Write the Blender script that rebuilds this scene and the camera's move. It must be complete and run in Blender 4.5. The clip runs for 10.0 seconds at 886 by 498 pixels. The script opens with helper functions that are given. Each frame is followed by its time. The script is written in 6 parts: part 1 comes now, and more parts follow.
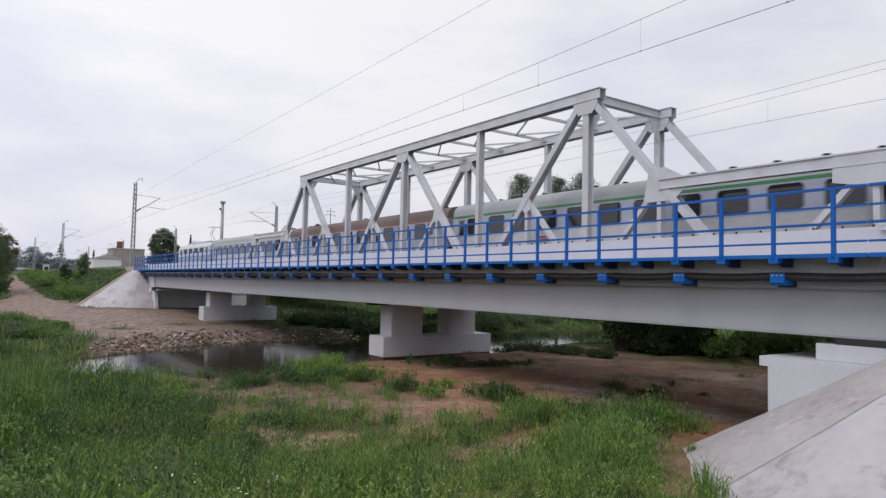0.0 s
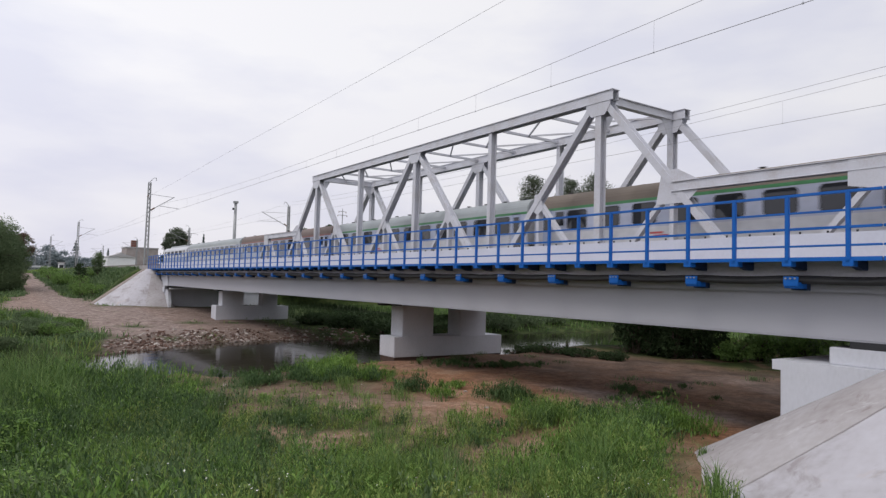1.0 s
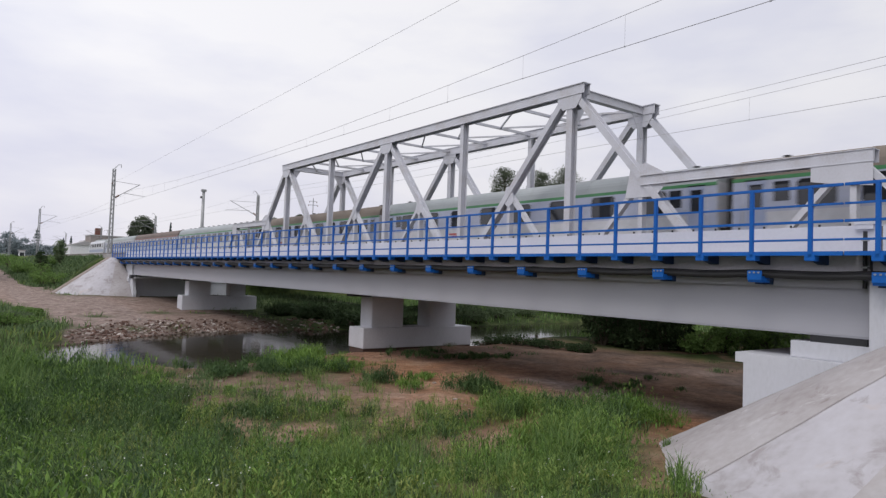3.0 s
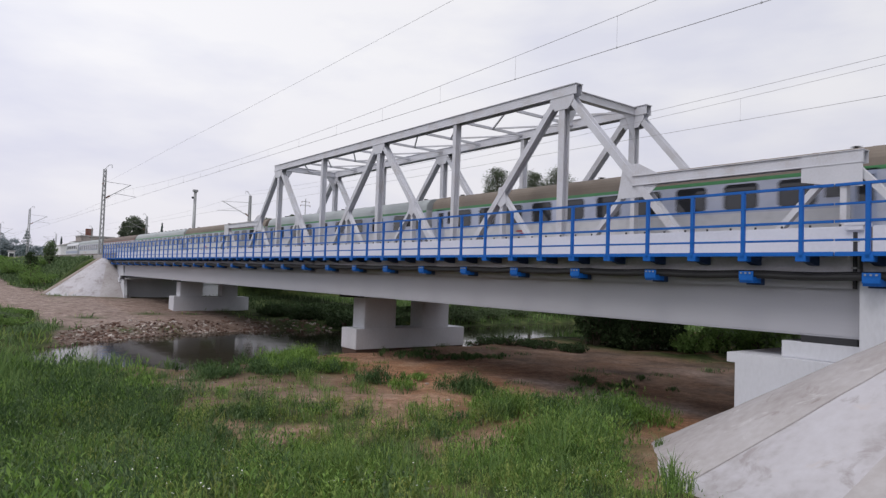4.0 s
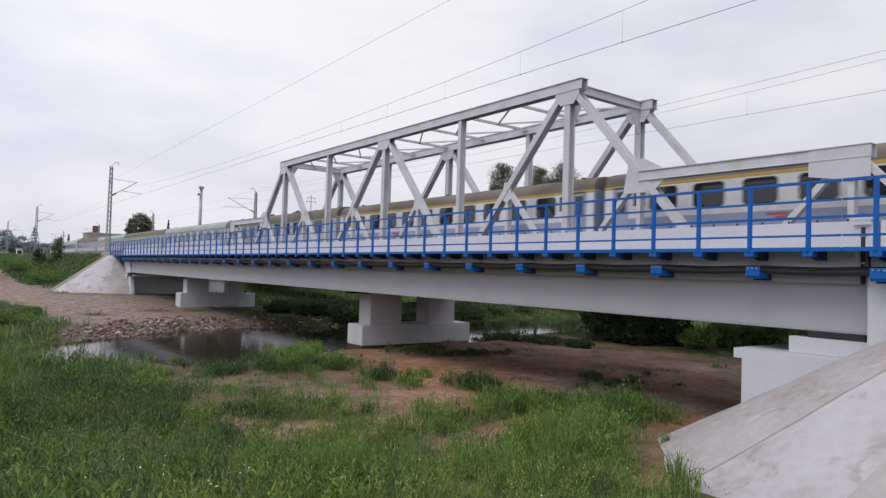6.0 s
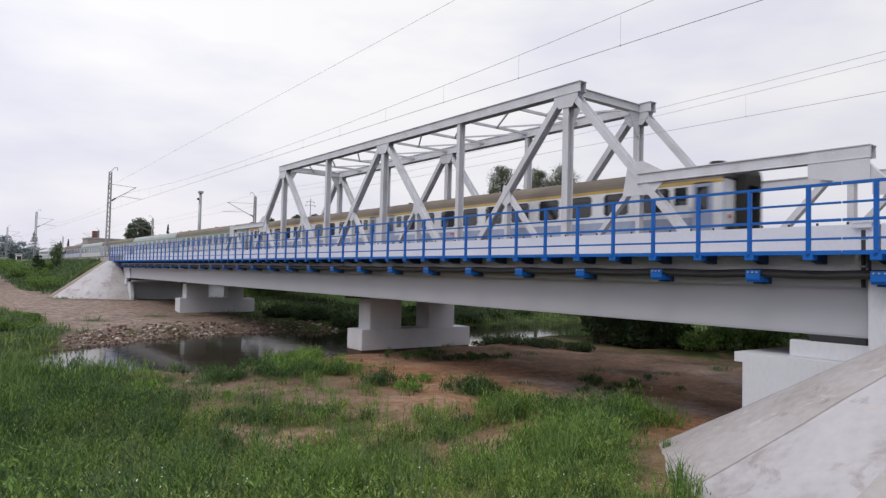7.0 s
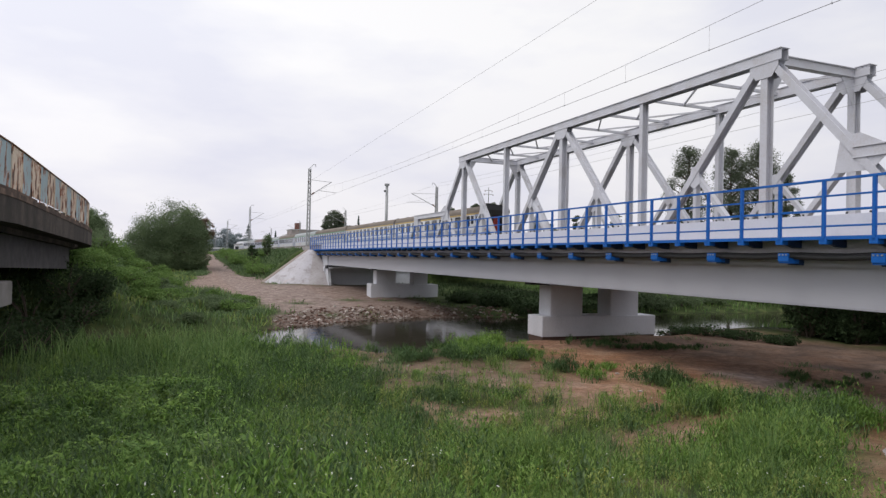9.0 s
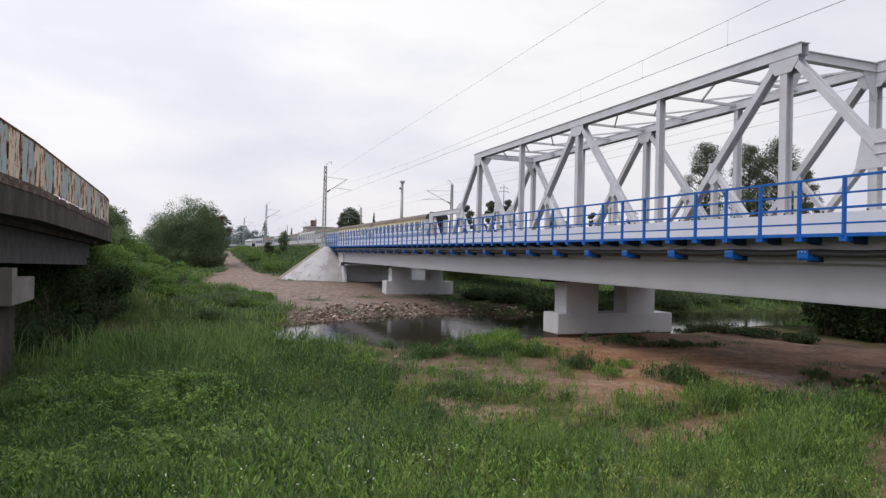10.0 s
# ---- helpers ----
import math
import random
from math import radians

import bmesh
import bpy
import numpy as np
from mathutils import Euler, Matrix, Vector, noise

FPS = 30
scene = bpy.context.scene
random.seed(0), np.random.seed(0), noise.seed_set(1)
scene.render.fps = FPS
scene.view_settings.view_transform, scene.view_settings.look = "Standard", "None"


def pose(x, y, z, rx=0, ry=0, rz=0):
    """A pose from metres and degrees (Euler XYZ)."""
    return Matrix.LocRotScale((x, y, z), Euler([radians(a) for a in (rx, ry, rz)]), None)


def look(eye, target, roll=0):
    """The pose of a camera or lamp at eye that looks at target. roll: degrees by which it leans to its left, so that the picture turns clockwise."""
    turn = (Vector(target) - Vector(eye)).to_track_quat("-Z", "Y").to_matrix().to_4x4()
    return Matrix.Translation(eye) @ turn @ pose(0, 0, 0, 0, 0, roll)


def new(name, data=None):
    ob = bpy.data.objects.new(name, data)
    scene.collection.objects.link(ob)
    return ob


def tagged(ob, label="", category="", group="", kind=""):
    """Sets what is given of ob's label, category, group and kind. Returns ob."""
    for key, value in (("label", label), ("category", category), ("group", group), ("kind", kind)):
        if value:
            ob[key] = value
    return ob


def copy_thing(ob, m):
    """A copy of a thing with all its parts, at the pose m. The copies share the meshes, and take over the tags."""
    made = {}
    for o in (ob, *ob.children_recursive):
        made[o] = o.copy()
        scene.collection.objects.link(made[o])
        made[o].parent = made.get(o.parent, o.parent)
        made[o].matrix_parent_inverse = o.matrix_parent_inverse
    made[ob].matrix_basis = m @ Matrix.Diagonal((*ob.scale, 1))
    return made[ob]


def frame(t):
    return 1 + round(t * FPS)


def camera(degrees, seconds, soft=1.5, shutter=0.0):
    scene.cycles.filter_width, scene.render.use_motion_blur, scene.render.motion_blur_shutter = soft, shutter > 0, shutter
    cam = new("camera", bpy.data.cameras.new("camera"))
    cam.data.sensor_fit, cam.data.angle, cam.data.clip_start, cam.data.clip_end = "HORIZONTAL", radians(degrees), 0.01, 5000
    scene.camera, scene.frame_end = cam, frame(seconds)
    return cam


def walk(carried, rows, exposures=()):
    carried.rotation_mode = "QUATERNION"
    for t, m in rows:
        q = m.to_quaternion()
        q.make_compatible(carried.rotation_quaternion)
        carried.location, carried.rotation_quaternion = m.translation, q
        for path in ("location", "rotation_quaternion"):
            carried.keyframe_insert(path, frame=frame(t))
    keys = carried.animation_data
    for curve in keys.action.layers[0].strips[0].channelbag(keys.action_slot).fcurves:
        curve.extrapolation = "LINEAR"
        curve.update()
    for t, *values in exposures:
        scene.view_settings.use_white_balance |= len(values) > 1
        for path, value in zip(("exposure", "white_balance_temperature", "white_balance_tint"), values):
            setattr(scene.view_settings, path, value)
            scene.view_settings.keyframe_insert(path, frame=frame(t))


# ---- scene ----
# World: y runs along the bridges, x across them, z = 0 is the river's level; metres.
cam = camera(67.91, 10.0, soft=1.35, shutter=0.3)
PATH = [  # seconds, x, y, z, yaw, pitch, roll
    (0.0, -0.049, -0.015, 3.379, -35.37, 2.99, -1.21),
    (0.5, -0.067, -0.026, 3.366, -34.37, 2.94, -1.92),
    (1.0, -0.056, -0.030, 3.367, -34.38, 3.06, -1.66),
    (1.5, -0.027, -0.020, 3.362, -34.99, 2.80, -1.67),
    (2.0, 0.002, -0.002, 3.366, -35.56, 2.55, -1.50),
    (2.5, 0.014, 0.004, 3.370, -36.29, 2.43, -1.82),
    (4.0, 0.021, 0.014, 3.387, -37.53, 2.42, -1.99),
    (4.5, 0.000, -0.000, 3.400, -37.61, 2.51, -1.86),
    (5.0, 0.026, 0.015, 3.407, -37.50, 2.42, -2.26),
    (5.5, 0.013, 0.015, 3.396, -37.08, 2.01, -1.96),
    (7.0, 0.058, 0.038, 3.457, -37.07, 2.26, -1.42),
    (7.5, 0.013, 0.072, 3.470, -32.23, 1.40, -0.78),
    (8.0, -0.018, 0.046, 3.432, -28.02, 1.07, -1.07),
    (8.5, -0.028, 0.036, 3.421, -24.41, 1.01, -1.44),
    (9.0, -0.052, 0.014, 3.409, -21.72, 0.83, -1.31),
    (9.5, -0.063, 0.010, 3.382, -20.74, 0.89, -1.69),
    (10.0, -0.069, -0.004, 3.392, -20.41, 0.56, -1.39),
]
walk(cam, [(t, pose(x, y, z, 90 + pitch, 0, yaw) @ pose(0, 0, 0, 0, 0, -roll)) for t, x, y, z, yaw, pitch, roll in PATH],
     [(0.0, -0.1, 6560, 11.5), (5.5, -0.1, 6560, 11.5), (7.0, -0.02, 6650, 10.5), (10.0, -0.02, 6680, 10.0)])

# ---- light: overcast sky with a weak, very soft sun ----
world = bpy.data.worlds.new("overcast_sky")
scene.world = world
world.use_nodes = True
wn, wl = world.node_tree.nodes, world.node_tree.links
wn.clear()
sky = wn.new("ShaderNodeTexSky")
sky.sky_type, sky.sun_disc = "NISHITA", False
sky.sun_elevation, sky.sun_rotation = radians(52), radians(-75)
bg_clear = wn.new("ShaderNodeBackground")
bg_clear.inputs["Strength"].default_value = 0.08
wl.new(sky.outputs["Color"], bg_clear.inputs["Color"])
co = wn.new("ShaderNodeTexCoord")
mp = wn.new("ShaderNodeMapping")
mp.inputs["Scale"].default_value = (1.6, 1.6, 5.0)
mp.inputs["Location"].default_value = (0.35, 0.1, 0.0)
wl.new(co.outputs["Generated"], mp.inputs["Vector"])
cl = wn.new("ShaderNodeTexNoise")
cl.inputs["Scale"].default_value, cl.inputs["Detail"].default_value, cl.inputs["Roughness"].default_value = 1.7, 5.0, 0.5
wl.new(mp.outputs["Vector"], cl.inputs["Vector"])
cr = wn.new("ShaderNodeValToRGB")
cr.color_ramp.elements[0].position, cr.color_ramp.elements[0].color = 0.36, (0.795, 0.815, 0.925, 1)
cr.color_ramp.elements[1].position, cr.color_ramp.elements[1].color = 0.58, (0.957, 0.965, 1.0, 1)
wl.new(cl.outputs["Fac"], cr.inputs["Fac"])
sep = wn.new("ShaderNodeSeparateXYZ")
wl.new(co.outputs["Generated"], sep.inputs[0])
haze = wn.new("ShaderNodeValToRGB")
haze.color_ramp.elements[0].position, haze.color_ramp.elements[0].color = 0.0, (0.85, 0.835, 0.87, 1)
haze.color_ramp.elements[1].position, haze.color_ramp.elements[1].color = 0.3, (1, 1, 1, 1)
wl.new(sep.outputs["Z"], haze.inputs["Fac"])
tone = wn.new("ShaderNodeMix")
tone.data_type, tone.blend_type = "RGBA", "MULTIPLY"
tone.inputs["Factor"].default_value = 1.0
wl.new(cr.outputs["Color"], tone.inputs["A"])
wl.new(haze.outputs["Color"], tone.inputs["B"])
side = wn.new("ShaderNodeVectorMath")
side.operation = "DOT_PRODUCT"
side.inputs[1].default_value = (-0.14, 0.05, 0.0)
wl.new(co.outputs["Generated"], side.inputs[0])
lift = wn.new("ShaderNodeMath")
lift.inputs[1].default_value = 1.07
wl.new(side.outputs["Value"], lift.inputs[0])
bg_cloud = wn.new("ShaderNodeBackground")
wl.new(lift.outputs[0], bg_cloud.inputs["Strength"])
wl.new(tone.outputs["Result"], bg_cloud.inputs["Color"])
mixw = wn.new("ShaderNodeMixShader")
mixw.inputs["Fac"].default_value = 0.94
wl.new(bg_clear.outputs[0], mixw.inputs[1])
wl.new(bg_cloud.outputs[0], mixw.inputs[2])
wout = wn.new("ShaderNodeOutputWorld")
wl.new(mixw.outputs[0], wout.inputs["Surface"])

sun = new("sun", bpy.data.lights.new("sun", "SUN"))
sun.data.energy, sun.data.angle, sun.data.color = 1.1, radians(25), (1.0, 0.97, 0.93)
sun.matrix_world = look((-14, -4, 20), (0, 0, 0))


# ---- materials ----
def material(name, colour, rough=0.7, metal=0.0, dark=None, light=None, scale=3.0, fine=40.0, bump=0.0, spec=0.4, stretch=(1, 1, 1),
             spread=0.5, island=False, per_object=False, through_light=0.0, each=0.5):
    """Two scales of noise mix dark, colour and light; coordinates are metres in the thing's own space."""
    m = bpy.data.materials.new(name)
    m.use_nodes = True
    n, l = m.node_tree.nodes, m.node_tree.links
    b = n["Principled BSDF"]
    b.inputs["Roughness"].default_value, b.inputs["Metallic"].default_value = rough, metal
    b.inputs["Specular IOR Level"].default_value = spec
    dark = dark or tuple(c * 0.82 for c in colour)
    light = light or tuple(min(1, c * 1.12) for c in colour)
    tc = n.new("ShaderNodeTexCoord")
    mpg = n.new("ShaderNodeMapping")
    mpg.inputs["Scale"].default_value = stretch
    l.new(tc.outputs["Object"], mpg.inputs["Vector"])
    big = n.new("ShaderNodeTexNoise")
    big.inputs["Scale"].default_value, big.inputs["Detail"].default_value = scale, 6.0
    small = n.new("ShaderNodeTexNoise")
    small.inputs["Scale"].default_value, small.inputs["Detail"].default_value = fine, 3.0
    l.new(mpg.outputs["Vector"], big.inputs["Vector"])
    l.new(mpg.outputs["Vector"], small.inputs["Vector"])
    if island or per_object:
        src = n.new("ShaderNodeNewGeometry" if island else "ShaderNodeObjectInfo")
        rnd = src.outputs["Random Per Island" if island else "Random"]
        add = n.new("ShaderNodeMath")
        add.operation = "MULTIPLY_ADD"
        l.new(rnd, add.inputs[0])
        add.inputs[1].default_value = each
        half = n.new("ShaderNodeMath")
        half.operation = "MULTIPLY"
        l.new(big.outputs["Fac"], half.inputs[0])
        half.inputs[1].default_value = 1.0 - each
        l.new(half.outputs[0], add.inputs[2])
        fac = add.outputs[0]
    else:
        mixf = n.new("ShaderNodeMix")
        mixf.inputs["Factor"].default_value = 0.35
        l.new(big.outputs["Fac"], mixf.inputs["A"])
        l.new(small.outputs["Fac"], mixf.inputs["B"])
        fac = mixf.outputs["Result"]
    ramp = n.new("ShaderNodeValToRGB")
    e = ramp.color_ramp.elements
    e[0].position, e[0].color = 0.5 - spread / 2, (*dark, 1)
    e[1].position, e[1].color = 0.5 + spread / 2, (*light, 1)
    mid = e.new(0.5)
    mid.color = (*colour, 1)
    l.new(fac, ramp.inputs["Fac"])
    l.new(ramp.outputs["Color"], b.inputs["Base Color"])
    if bump:
        bp = n.new("ShaderNodeBump")
        bp.inputs["Strength"].default_value, bp.inputs["Distance"].default_value = 0.6, bump
        l.new(small.outputs["Fac"], bp.inputs["Height"])
        l.new(bp.outputs["Normal"], b.inputs["Normal"])
    if through_light:
        tl = n.new("ShaderNodeBsdfTranslucent")
        l.new(ramp.outputs["Color"], tl.inputs["Color"])
        ms = n.new("ShaderNodeMixShader")
        ms.inputs["Fac"].default_value = through_light
        l.new(b.outputs[0], ms.inputs[1])
        l.new(tl.outputs[0], ms.inputs[2])
        l.new(ms.outputs[0], n["Material Output"].inputs["Surface"])
    return m


def ground_material():
    """Sandy soil and turf; the mesh's own attribute 'turf' says how much grows where, another darkens damp soil and
    paints the bridges' shade.
    """
    m = bpy.data.materials.new("soil_and_turf")
    m.use_nodes = True
    n, l = m.node_tree.nodes, m.node_tree.links
    b = n["Principled BSDF"]
    b.inputs["Roughness"].default_value, b.inputs["Specular IOR Level"].default_value = 0.95, 0.15
    tc = n.new("ShaderNodeTexCoord")

    def noise_ramp(scale, detail, stops):
        t = n.new("ShaderNodeTexNoise")
        t.inputs["Scale"].default_value, t.inputs["Detail"].default_value = scale, detail
        l.new(tc.outputs["Object"], t.inputs["Vector"])
        r = n.new("ShaderNodeValToRGB")
        e = r.color_ramp.elements
        e[0].position, e[0].color = stops[0][0], (*stops[0][1], 1)
        e[1].position, e[1].color = stops[-1][0], (*stops[-1][1], 1)
        for p, c in stops[1:-1]:
            e.new(p).color = (*c, 1)
        l.new(t.outputs["Fac"], r.inputs["Fac"])
        return t, r.outputs["Color"]

    def mix(fac, a, c, kind="MIX"):
        x = n.new("ShaderNodeMix")
        x.data_type, x.blend_type = "RGBA", kind
        if hasattr(fac, "links"):
            l.new(fac, x.inputs["Factor"])
        else:
            x.inputs["Factor"].default_value = fac
        l.new(a, x.inputs["A"])
        l.new(c, x.inputs["B"])
        return x.outputs["Result"]

    _, sand = noise_ramp(0.9, 8, [(0.3, (0.23, 0.098, 0.042)), (0.5, (0.38, 0.185, 0.088)), (0.7, (0.46, 0.285, 0.175))])
    _, grey = noise_ramp(2.3, 8, [(0.3, (0.18, 0.13, 0.112)), (0.7, (0.39, 0.315, 0.285))])
    big, _ = noise_ramp(0.22, 4, [(0, (0, 0, 0)), (1, (1, 1, 1))])
    dust = n.new("ShaderNodeAttribute")
    dust.attribute_name = "dust"
    half = n.new("ShaderNodeMath")
    half.operation = "MULTIPLY"
    half.inputs[1].default_value = 0.7
    l.new(big.outputs["Fac"], half.inputs[0])
    soil = mix(dust.outputs["Fac"], mix(half.outputs[0], sand, grey), grey)
    grit, gritc = noise_ramp(30.0, 4, [(0.35, (0.55, 0.55, 0.55)), (0.65, (1.25, 1.25, 1.25))])
    soil = mix(0.7, soil, gritc, "MULTIPLY")
    _, silt = noise_ramp(1.1, 7, [(0.3, (0.4, 0.325, 0.3)), (0.7, (0.6, 0.52, 0.5))])
    pale = n.new("ShaderNodeAttribute")
    pale.attribute_name = "pale"
    soil = mix(pale.outputs["Fac"], soil, silt)
    wet = n.new("ShaderNodeAttribute")
    wet.attribute_name = "wet"
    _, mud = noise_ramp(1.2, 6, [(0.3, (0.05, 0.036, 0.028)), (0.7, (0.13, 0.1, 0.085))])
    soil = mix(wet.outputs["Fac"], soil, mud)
    _, turf = noise_ramp(1.4, 8, [(0.3, (0.02, 0.032, 0.01)), (0.55, (0.05, 0.075, 0.022)), (0.75, (0.11, 0.125, 0.045))])
    at = n.new("ShaderNodeAttribute")
    at.attribute_name = "turf"
    litter, litc = noise_ramp(6.0, 8, [(0.4, (0.6, 0.58, 0.56)), (0.6, (1.2, 1.18, 1.15))])
    soil = mix(0.5, soil, litc, "MULTIPLY")
    l.new(mix(at.outputs["Fac"], soil, turf), b.inputs["Base Color"])
    bp = n.new("ShaderNodeBump")
    bp.inputs["Strength"].default_value, bp.inputs["Distance"].default_value = 0.5, 0.015
    l.new(grit.outputs["Fac"], bp.inputs["Height"])
    l.new(bp.outputs["Normal"], b.inputs["Normal"])
    return m


def water_material():
    m = bpy.data.materials.new("river_water")
    m.use_nodes = True
    n, l = m.node_tree.nodes, m.node_tree.links
    b = n["Principled BSDF"]
    b.inputs["Base Color"].default_value = (0.03, 0.027, 0.018, 1)
    b.inputs["Specular IOR Level"].default_value = 0.26
    b.inputs["Roughness"].default_value, b.inputs["IOR"].default_value = 0.075, 1.33
    t = n.new("ShaderNodeTexNoise")
    t.inputs["Scale"].default_value, t.inputs["Detail"].default_value = 1.6, 3.0
    tc = n.new("ShaderNodeTexCoord")
    l.new(tc.outputs["Object"], t.inputs["Vector"])
    bp = n.new("ShaderNodeBump")
    bp.inputs["Strength"].default_value, bp.inputs["Distance"].default_value = 0.26, 0.022
    l.new(t.outputs["Fac"], bp.inputs["Height"])
    l.new(bp.outputs["Normal"], b.inputs["Normal"])
    return m


def rust_paint(name, colour, edge):
    """Old paint with rust breaking through in ragged upright patches."""
    m = material(name, colour, rough=0.8, scale=2.0, fine=30.0)
    n, l = m.node_tree.nodes, m.node_tree.links
    b = n["Principled BSDF"]
    old = b.inputs["Base Color"].links[0].from_socket
    tc = n.new("ShaderNodeTexCoord")
    mpg = n.new("ShaderNodeMapping")
    mpg.inputs["Scale"].default_value = (1, 1.9, 0.8)
    l.new(tc.outputs["Object"], mpg.inputs["Vector"])
    t = n.new("ShaderNodeTexNoise")
    t.inputs["Scale"].default_value, t.inputs["Detail"].default_value, t.inputs["Roughness"].default_value = 2.3, 10.0, 0.66
    l.new(mpg.outputs["Vector"], t.inputs["Vector"])
    r = n.new("ShaderNodeValToRGB")
    r.color_ramp.elements[0].position, r.color_ramp.elements[1].position = edge, edge + 0.035
    l.new(t.outputs["Fac"], r.inputs["Fac"])
    rust = n.new("ShaderNodeValToRGB")
    e = rust.color_ramp.elements
    e[0].position, e[0].color = edge + 0.02, (0.45, 0.17, 0.08, 1)
    e[1].position, e[1].color = edge + 0.09, (0.05, 0.03, 0.025, 1)
    l.new(t.outputs["Fac"], rust.inputs["Fac"])
    x = n.new("ShaderNodeMix")
    x.data_type = "RGBA"
    l.new(r.outputs["Color"], x.inputs["Factor"])
    l.new(old, x.inputs["A"])
    l.new(rust.outputs["Color"], x.inputs["B"])
    l.new(x.outputs["Result"], b.inputs["Base Color"])
    return m


def stained(m, colour, scale, edge, amount):
    """Lays worn patches of another colour over a material, where a broad noise passes an edge."""
    n, l = m.node_tree.nodes, m.node_tree.links
    b = n["Principled BSDF"]
    old = b.inputs["Base Color"].links[0].from_socket
    tc, t, r, x = n.new("ShaderNodeTexCoord"), n.new("ShaderNodeTexNoise"), n.new("ShaderNodeValToRGB"), n.new("ShaderNodeMix")
    t.inputs["Scale"].default_value, t.inputs["Detail"].default_value, t.inputs["Roughness"].default_value, t.inputs["Distortion"].default_value = scale, 9.0, 0.62, 0.8
    l.new(tc.outputs["Object"], t.inputs["Vector"])
    r.color_ramp.elements[0].position, r.color_ramp.elements[1].position = edge, edge + 0.09
    r.color_ramp.elements[1].color = (amount, amount, amount, 1)
    l.new(t.outputs["Fac"], r.inputs["Fac"])
    x.data_type = "RGBA"
    l.new(r.outputs["Color"], x.inputs["Factor"])
    l.new(old, x.inputs["A"])
    x.inputs["B"].default_value = (*colour, 1)
    l.new(x.outputs["Result"], b.inputs["Base Color"])
    return m


M_GROUND = ground_material()
M_WATER = water_material()
M_PIER = material("white_painted_concrete", (0.60, 0.61, 0.66), 0.8, dark=(0.50, 0.51, 0.55), light=(0.66, 0.67, 0.73), scale=0.9, fine=18, bump=0.004, stretch=(1, 1, 0.5))
M_FOOT = material("damp_concrete_foot", (0.08, 0.05, 0.04), 0.9)
M_GIRDER = material("grey_girder_paint", (0.46, 0.462, 0.515), 0.55, dark=(0.445, 0.445, 0.492), light=(0.475, 0.478, 0.535), scale=0.3, fine=12, stretch=(1, 0.2, 2.2))
M_DECK = material("grey_deck_concrete", (0.50, 0.495, 0.54), 0.85, dark=(0.38, 0.37, 0.395), light=(0.57, 0.57, 0.62), scale=1.2, fine=22, bump=0.003, stretch=(1, 0.6, 1.6))
M_UPSTAND = material("white_upstand_concrete", (0.61, 0.62, 0.69), 0.75, dark=(0.54, 0.55, 0.61), light=(0.66, 0.67, 0.74), scale=0.8, fine=16)
M_TRUSS = material("light_grey_steel_paint", (0.565, 0.572, 0.625), 0.5, dark=(0.46, 0.435, 0.44), light=(0.63, 0.64, 0.70), scale=0.9, fine=14)
M_BLUE = material("blue_gloss_paint", (0.006, 0.115, 0.45), 0.42, dark=(0.004, 0.085, 0.36), light=(0.01, 0.14, 0.52), scale=1.5, fine=30, spec=0.3)
M_DUCT = material("black_cable_sleeve", (0.022, 0.022, 0.024), 0.6)
M_DARK = material("dark_steel", (0.035, 0.035, 0.04), 0.6)
# the railing's blue with the shade under the walkway put into it
M_BRACKET = material("shaded_blue_bracket_paint", (0.012, 0.035, 0.095), 0.6)
M_STEEL = material("worn_rail_steel", (0.16, 0.12, 0.1), 0.45, metal=0.7)
M_BALLAST = material("grey_ballast", (0.2, 0.18, 0.17), 0.95, dark=(0.09, 0.08, 0.075), light=(0.34, 0.32, 0.3), scale=8, fine=30, bump=0.03)
M_SLOPE = material("cast_slope_concrete", (0.46, 0.445, 0.475), 0.9, dark=(0.32, 0.295, 0.3), light=(0.52, 0.51, 0.55), scale=0.9, fine=6, bump=0.012, spread=0.4)
stained(stained(M_SLOPE, (0.30, 0.27, 0.275), 1.5, 0.56, 0.75), (0.5, 0.43, 0.4), 1.1, 0.6, 0.6)
M_BAND = material("mauve_stained_concrete_strip", (0.40, 0.375, 0.38), 0.9, dark=(0.29, 0.26, 0.255), light=(0.49, 0.475, 0.495), scale=0.7, fine=7, bump=0.012, spread=0.5)
stained(stained(M_BAND, (0.53, 0.52, 0.53), 1.7, 0.6, 0.8), (0.24, 0.2, 0.19), 2.4, 0.6, 0.6)
M_GALV = material("galvanised_steel", (0.34, 0.35, 0.36), 0.5, metal=0.4)
M_WIRE = material("weathered_copper_wire", (0.36, 0.36, 0.38), 0.7)
M_INSUL = material("brown_glazed_insulator", (0.16, 0.07, 0.04), 0.25)
M_GRASS = material("meadow_grass", (0.155, 0.255, 0.058), 0.75, dark=(0.045, 0.09, 0.022), light=(0.33, 0.43, 0.12), scale=1.7, island=True, through_light=0.32, spread=0.5, each=0.3)
M_GRASS_Y = material("yellow_green_grass", (0.26, 0.325, 0.08), 0.75, dark=(0.09, 0.14, 0.032), light=(0.36, 0.39, 0.13), scale=1.7, island=True, through_light=0.32, spread=0.5, each=0.3)
M_GRASS_B = material("blue_green_grass", (0.11, 0.175, 0.074), 0.75, dark=(0.036, 0.075, 0.03), light=(0.21, 0.28, 0.135), scale=1.7, island=True, through_light=0.32, spread=0.5, each=0.3)
M_WEED = material("dark_weed_leaves", (0.075, 0.14, 0.05), 0.75, dark=(0.028, 0.06, 0.022), light=(0.14, 0.225, 0.08), scale=1.7, island=True, through_light=0.3, spread=0.5, each=0.3)
